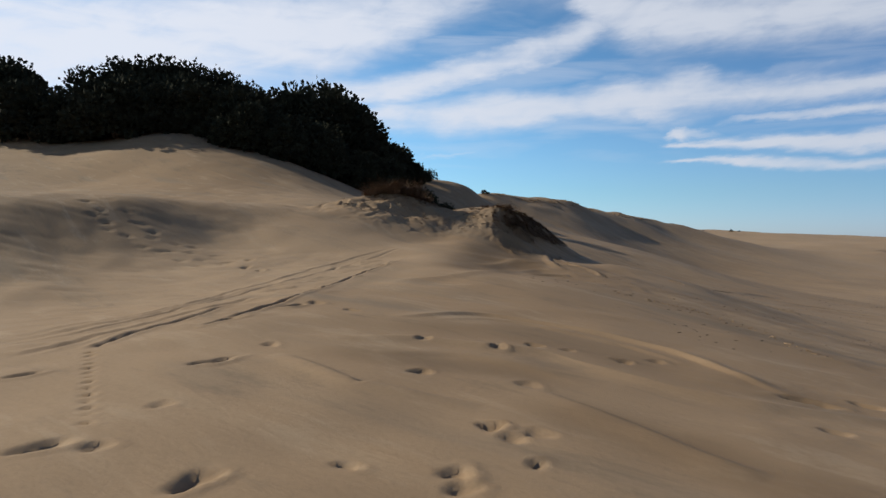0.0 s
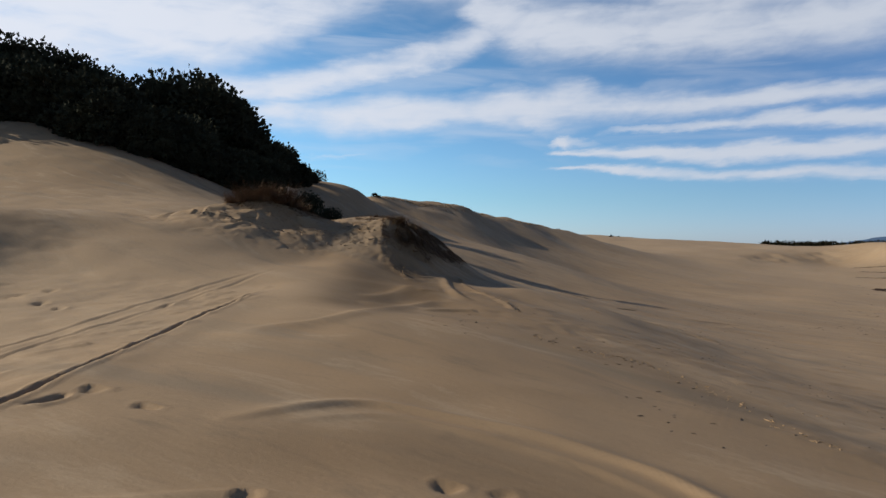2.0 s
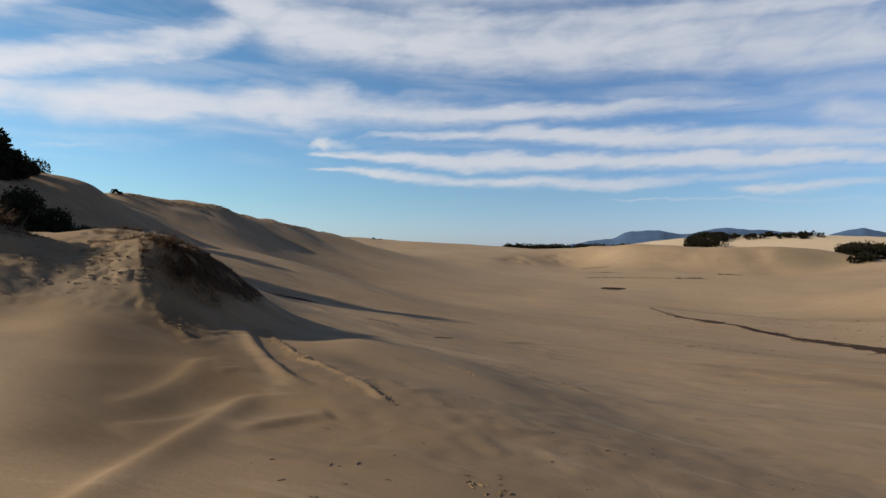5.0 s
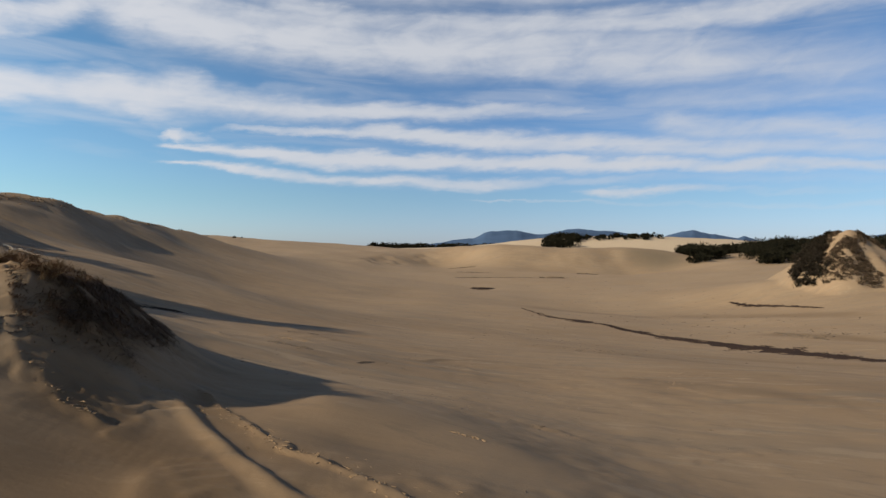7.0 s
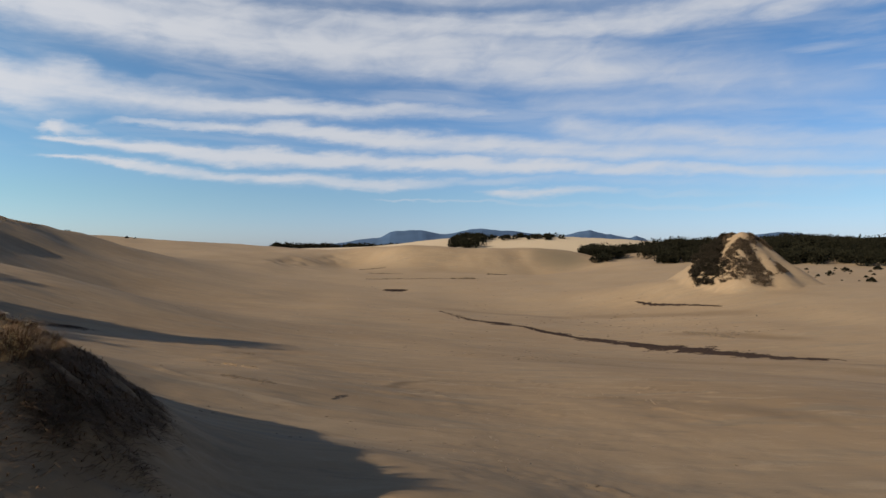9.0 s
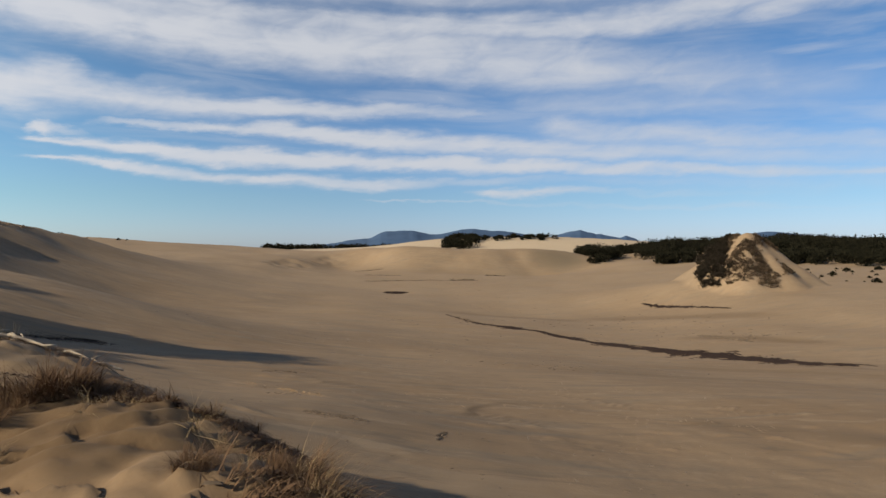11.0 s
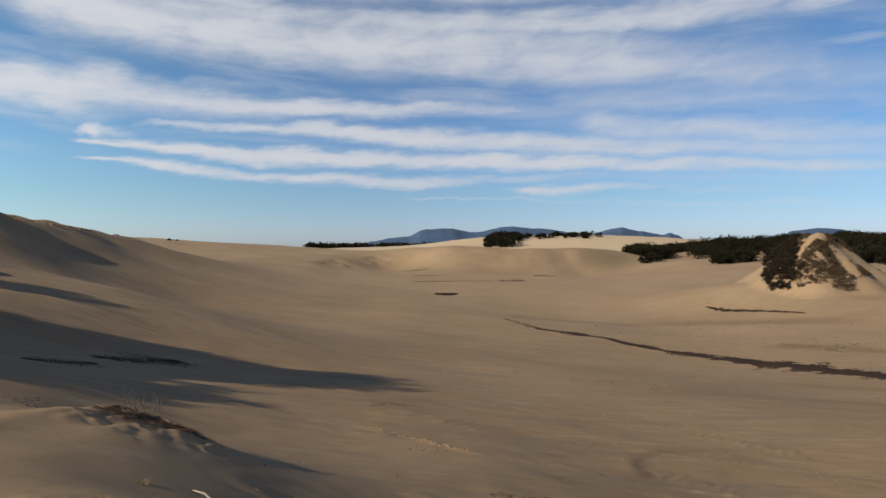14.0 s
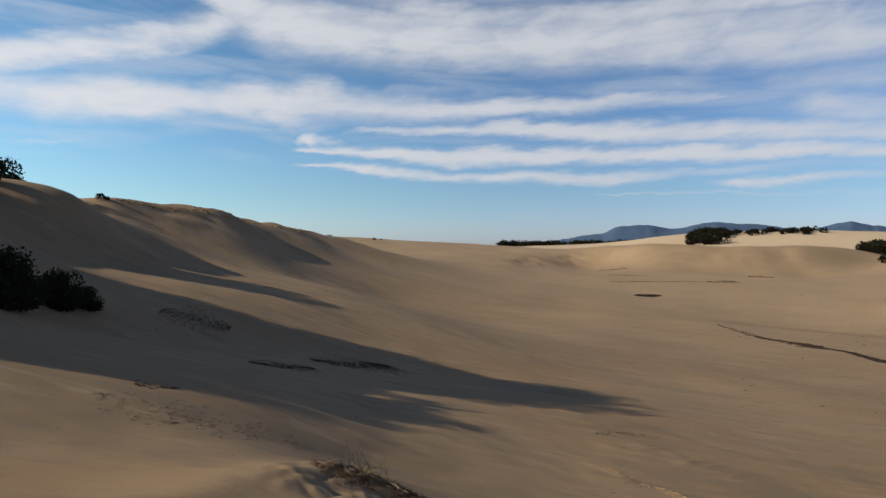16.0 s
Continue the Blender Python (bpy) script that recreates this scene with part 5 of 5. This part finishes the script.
# ---- grass, roots and driftwood on the hummocks ----
def tuft_mesh(seed, blades, tall, spread, droop, wide_blade=0.006):
    """Blades in a handful of ragged wisps, each wisp leaning its own way."""
    rng = random.Random(seed)
    wisps = []
    for _ in range(max(3, min(16, blades // 30))):
        q, r = rng.uniform(0, 2 * math.pi), spread * rng.random() ** 0.6
        wisps.append((r * math.cos(q), r * math.sin(q), q + rng.gauss(0, 0.7), rng.uniform(0.55, 1.25), rng.uniform(0.1, 0.75), spread * rng.uniform(0.08, 0.25)))
    verts, faces = [], []
    for _ in range(blades):
        cx, cy, way_q, grow, lean, wide = wisps[int(len(wisps) * rng.random() ** 1.4)]
        p = Vector((cx + rng.gauss(0, wide), cy + rng.gauss(0, wide), -0.03))
        way_q += rng.gauss(0, 0.4)
        out = Vector((math.cos(way_q), math.sin(way_q), 0))
        length, bend = tall * grow * rng.uniform(.45, 1.15), droop * rng.uniform(.3, 1.3)
        side = Vector((-out.y, out.x, 0)) * wide_blade * rng.uniform(.65, 1.35)
        k, n = len(verts), 4
        slant = lean + rng.gauss(0, .14)
        for i in range(n + 1):
            s = i / n
            at = p + out * length * (slant * s + bend * .5 * s * s) + Vector((0, 0, length * (s - bend * .55 * s * s)))
            w = side * (1 - .85 * s)
            verts.extend([tuple(at + w), tuple(at - w)])
        for i in range(n):
            faces.append((k + 2 * i, k + 2 * i + 1, k + 2 * i + 3, k + 2 * i + 2))
    return verts, [], faces


def tuft(name, seed, live, dead, tall, spread, droop, label, mats, group):
    root = tagged(new(name), label, "grass", group)
    part("blade_clump", tuft_mesh(seed, live, tall, spread, droop, 0.006 if mats[0] is DULL_STRAW else 0.0035), mats[0], root)
    part("dead_clump", tuft_mesh(seed + 1, dead, tall * .7, spread * 1.1, droop * 1.3, 0.005), mats[1], root, "matted dead brown blades")
    return root


GRASS = "grass on the hummocks"
dense = tuft("grass_tuft", 81, 420, 500, 0.62, 0.40, 0.9, "dense brown tuft of dry beach grass on a sand hummock", (DULL_STRAW, DULL_STRAW), GRASS)
straw = tuft("grass_tuft", 83, 120, 160, 0.75, 0.30, 1.2, "pale straw-coloured beach grass bending over the sand", (STRAW, DULL_STRAW), GRASS)
olive = tuft("grass_tuft", 85, 160, 200, 0.60, 0.26, 1.3, "olive and straw beach grass trailing down the hummock", (GREEN_STRAW, STRAW), GRASS)
long_straw = tuft("grass_tuft", 89, 24, 30, 0.8, 0.25, 2.2, "few long pale straw blades arching over the sand", (STRAW, STRAW), GRASS)
rng = random.Random(9)
first = {}


def plant(ob, x, y, turn, size):
    if ob.name in first:
        stand_copy(ob, x, y, turn, size, 0.03)
    else:
        first[ob.name] = stand(ob, x, y, turn, size, 0.03)


for x, y, size in ((3.1, 34.95, 0.8), (3.35, 35.05, 0.8), (2.85, 34.85, 0.7), (2.55, 34.6, 0.5), (2.25, 34.2, 0.4), (3.5, 34.6, 0.55), (3.75, 34.2, 0.45), (2.55, 38.9, 0.45), (2.8, 39.3, 0.5), (3.0, 38.7, 0.4), (2.2, 39.2, 0.35), (4.1, 33.4, 0.35), (4.4, 33.2, 0.3),
                   (-2.6, 31.9, 1.5), (-2.1, 31.8, 1.6), (-1.7, 32.0, 1.4), (-3.2, 31.7, 1.2), (-1.3, 32.3, 1.2), (-3.6, 31.9, 0.6), (-0.9, 32.6, 0.8), (-2.3, 32.4, 1.1), (-4.6, 31.6, 0.35), (3.0, 30.8, 0.4), (2.6, 31.2, 0.35)):
    plant(dense, x, y, rng.uniform(0, 360), size)
for x, y, size in ((-2.4, 31.7, 1.2), (-1.9, 31.9, 1.3), (-1.5, 32.1, 1.1), (-2.9, 31.7, 0.9), (2.75, 30.1, 0.75), (2.95, 30.4, 0.8), (3.1, 30.75, 0.7), (3.35, 30.6, 0.52), (3.5, 31.0, 0.59), (3.3, 31.5, 0.45), (3.75, 31.6, 0.52), (2.9, 30.3, 0.33), (1.5, 30.1, 0.3), (4.6, 39.0, 0.5), (3.5, 32.3, 0.39), (1.9, 33.1, 0.4), (3.9, 34.4, 0.39)):
    plant(straw, x, y, rng.uniform(0, 360), size)
for x, y, size in ((3.5, 33.9, 0.6), (3.85, 33.5, 0.7), (3.7, 33.0, 0.7), (3.4, 32.6, 0.6), (3.1, 34.0, 0.6), (3.4, 34.3, 0.7), (3.9, 33.1, 0.6), (2.9, 33.6, 0.5), (3.0, 31.2, 0.5), (2.7, 30.6, 0.6), (3.4, 31.6, 0.6)):
    plant(long_straw, x, y, rng.uniform(0, 360), size)
for x, y, size in ((6.55, 48.2, 0.55), (6.85, 48.3, 0.6), (7.05, 48.2, 0.5), (4.6, 43.2, 0.35)):
    plant(olive, x, y, rng.uniform(0, 360), size)
def hair_mat(name, points, reach, count, label, seed, fat=0.0065):
    """Short dead blades and roots lying thick on a slope, from a crest line down its lee."""
    rng = random.Random(seed)
    line_points = curve(points)
    spots = []
    while len(spots) < count:
        x, y = line_points[int(rng.random() * len(line_points))]
        x, y = x + reach * rng.random() ** 1.3 - 0.1, y + rng.gauss(0, 0.35)
        if rough_noise(np.array([x]), np.array([y]), 0.5, seed)[0] + 0.3 > rng.random() * 0.75:
            spots.append((x, y))
    xs, ys = np.array([p[0] for p in spots]), np.array([p[1] for p in spots])
    zs, east = ground_height(xs, ys), ground_height(xs + 0.1, ys)
    verts, faces = [], []
    for x, y, z, e in zip(xs, ys, zs, east):
        q, l = rng.gauss(-0.3, 0.8), rng.uniform(0.06, 0.28)
        d = Vector((math.cos(q), math.sin(q), (e - z) / 0.1 * math.cos(q) + rng.uniform(0.05, 0.45))) * l
        p, side, k = Vector((x, y, z - 0.01)), Vector((-math.sin(q), math.cos(q), 0)) * fat * rng.uniform(0.6, 1.4), len(verts)
        m = p + d * 0.55 + Vector((0, 0, 0.03))
        verts.extend([tuple(p - side), tuple(p + side), tuple(m + side * .8), tuple(m - side * .8), tuple(p + d)])
        faces.extend([(k, k + 1, k + 2, k + 3), (k + 3, k + 2, k + 4)])
    return tagged(finish((verts, [], faces), name, DULL_STRAW), label, "grass", kind="stuff")


hair_mat("root_mat", [(2.3, 29.5), (2.9, 30.4), (3.6, 31.4), (4.3, 32.8), (4.8, 34.6)], 1.7, 21000, "dark mat of dead grass and roots on the hummock's lee face", 91)
hair_mat("root_mat", [(1.6, 38.4), (2.0, 38.1), (2.35, 37.75)], 0.45, 700, "dark tangled mat of dead grass and roots on the hummock's crown", 95, 0.003)
hair_mat("root_mat", [(3.2, 35.1), (3.6, 34.7), (3.8, 34.1), (3.9, 33.3)], 0.8, 11000, "dark mat of dead grass behind the tuft", 97, 0.0045)
hair_mat("root_mat", [(2.9, 39.6), (3.5, 39.3), (3.9, 38.6), (4.3, 38.0)], 0.7, 2200, "thin mat of dead grass round the driftwood", 96, 0.003)
hair_mat("root_mat", [(4.9, 35.0), (5.2, 36.6), (5.2, 37.9), (4.6, 39.7)], 1.0, 3500, "thin mat of dead grass along the hummock's edge", 92)
hair_mat("root_mat", [(6.0, 48.5), (6.6, 48.3), (7.1, 48.0), (7.4, 47.2)], 0.6, 1800, "brown mat of roots and dead grass on the small hummock", 94)
hair_mat("root_mat", [(-3.4, 31.6), (-2.2, 31.8), (-1.2, 32.3), (-0.6, 33.2)], 1.5, 3500, "dark mat of dead grass on the far hummock", 93)


def branch(name, points, thick, label, mat=None, twigs=0, seed=1):
    """A weathered branch lying on the sand: a knotty tapering limb, with side twigs as parts."""
    rng = random.Random(seed)
    root = tagged(new(name), label, "driftwood", "driftwood on the hummock")
    pts = curve(points, 5)
    zs = ground_height(np.array([p[0] for p in pts]), np.array([p[1] for p in pts]))
    zs = np.maximum(zs, np.convolve(np.pad(zs, 3, "edge"), np.ones(7) / 7, "valid"))
    sway = [rng.uniform(0, 6.3) for _ in range(4)]
    path = []
    for i, ((x, y), z) in enumerate(zip(pts, zs)):
        bend = 0.9 * math.sin(i * 0.55 + sway[0]) + 0.8 * math.sin(i * 1.3 + sway[1]) + rng.uniform(-.6, .6)
        path.append((x + bend * thick, y + 0.7 * bend * thick + rng.uniform(-.4, .4) * thick, z + thick * 1.3 + thick * 0.6 * (1 + math.sin(i * 0.9 + sway[2]))))
    verts, faces = [], []
    tube(verts, faces, path, [thick * (1 - 0.68 * i / len(path)) * rng.choice((.8, .95, 1.0, 1.05, 1.3)) for i in range(len(path))], 8)
    part("limb", (verts, [], faces), mat or DRIFT, root, smooth=True)
    for k in range(twigs):
        i = rng.randrange(2, len(path) - 2)
        p = Vector(path[i])
        d = Vector((rng.uniform(-1, 1), rng.uniform(-1, 1), rng.uniform(0.05, 0.25))) * rng.uniform(.2, .45)
        verts, faces = [], []
        tube(verts, faces, [tuple(p), tuple(p + d * .5 + Vector((0, 0, .04))), tuple(p + d)], [thick * .4, thick * .3, thick * .12], 6)
        part("twig", (verts, [], faces), mat or DRIFT, root, smooth=True)
    return root


PALE = "bleached grey driftwood branch lying on the hummock's edge"
branch("driftwood_branch", [(3.75, 39.8), (4.05, 39.55), (4.35, 39.1), (4.6, 38.6), (4.95, 37.95), (5.12, 37.6)], 0.042, PALE, None, 4, 1)
branch("driftwood_branch", [(3.45, 38.75), (3.75, 38.5), (3.95, 38.2), (4.14, 37.7)], 0.038, PALE, None, 2, 2)
branch("driftwood_branch", [(3.45, 39.75), (3.8, 39.62), (4.1, 39.5)], 0.03, PALE, None, 2, 3)
branch("driftwood_branch", [(4.75, 38.5), (5.0, 38.05), (5.25, 37.55)], 0.024, PALE, None, 1, 4)
branch("bent_twig", [(5.6, 38.6), (5.5, 38.1), (5.45, 37.6)], 0.012, "thin bent dry twig above the hummock", BARK, 2, 5)
branch("dry_branch", [(3.25, 32.6), (3.6, 32.2), (3.9, 32.1)], 0.005, "dry stem stuck out of the hummock", STRAW, 2, 6)
branch("dead_root", [(6.0, 48.6), (6.35, 48.4), (6.6, 48.3), (6.8, 48.4)], 0.03, "dark exposed root on the small hummock", BARK, 4, 9)
branch("dead_root", [(6.2, 48.3), (6.6, 48.15), (7.0, 48.0), (7.3, 47.6)], 0.035, "dark exposed root on the small hummock", BARK, 3, 8)
for k, (x, y) in enumerate(((6.62, 48.25), (6.8, 48.3), (7.0, 48.22), (6.9, 48.1), (6.5, 48.4), (7.1, 48.0), (6.7, 48.15))):
    rng2 = random.Random(200 + k)
    stalk = tagged(new("dead_stalk"), "dry upright stalk on the small hummock", "plant", "stalks on the small hummock")
    verts, faces = [], []
    z = height(x, y)
    tilt = Vector((rng2.uniform(-.25, .25), rng2.uniform(-.25, .25), rng2.uniform(0.45, 0.75)))
    base = Vector((x, y, z - 0.05))
    tube(verts, faces, [tuple(base), tuple(base + tilt * .5), tuple(base + tilt * 1.05 + Vector((rng2.uniform(-.08, .08), 0, 0)))], [0.012, 0.009, 0.003], 6)
    part("stem", (verts, [], faces), BARK, stalk)
    verts, faces = [], []
    tube(verts, faces, [tuple(base + tilt * .4), tuple(base + tilt * .7 + Vector((.09, .03, .02))), tuple(base + tilt * .85 + Vector((.16, .05, .06)))], [0.007, 0.005, 0.002], 6)
    part("side_stem", (verts, [], faces), BARK, stalk)
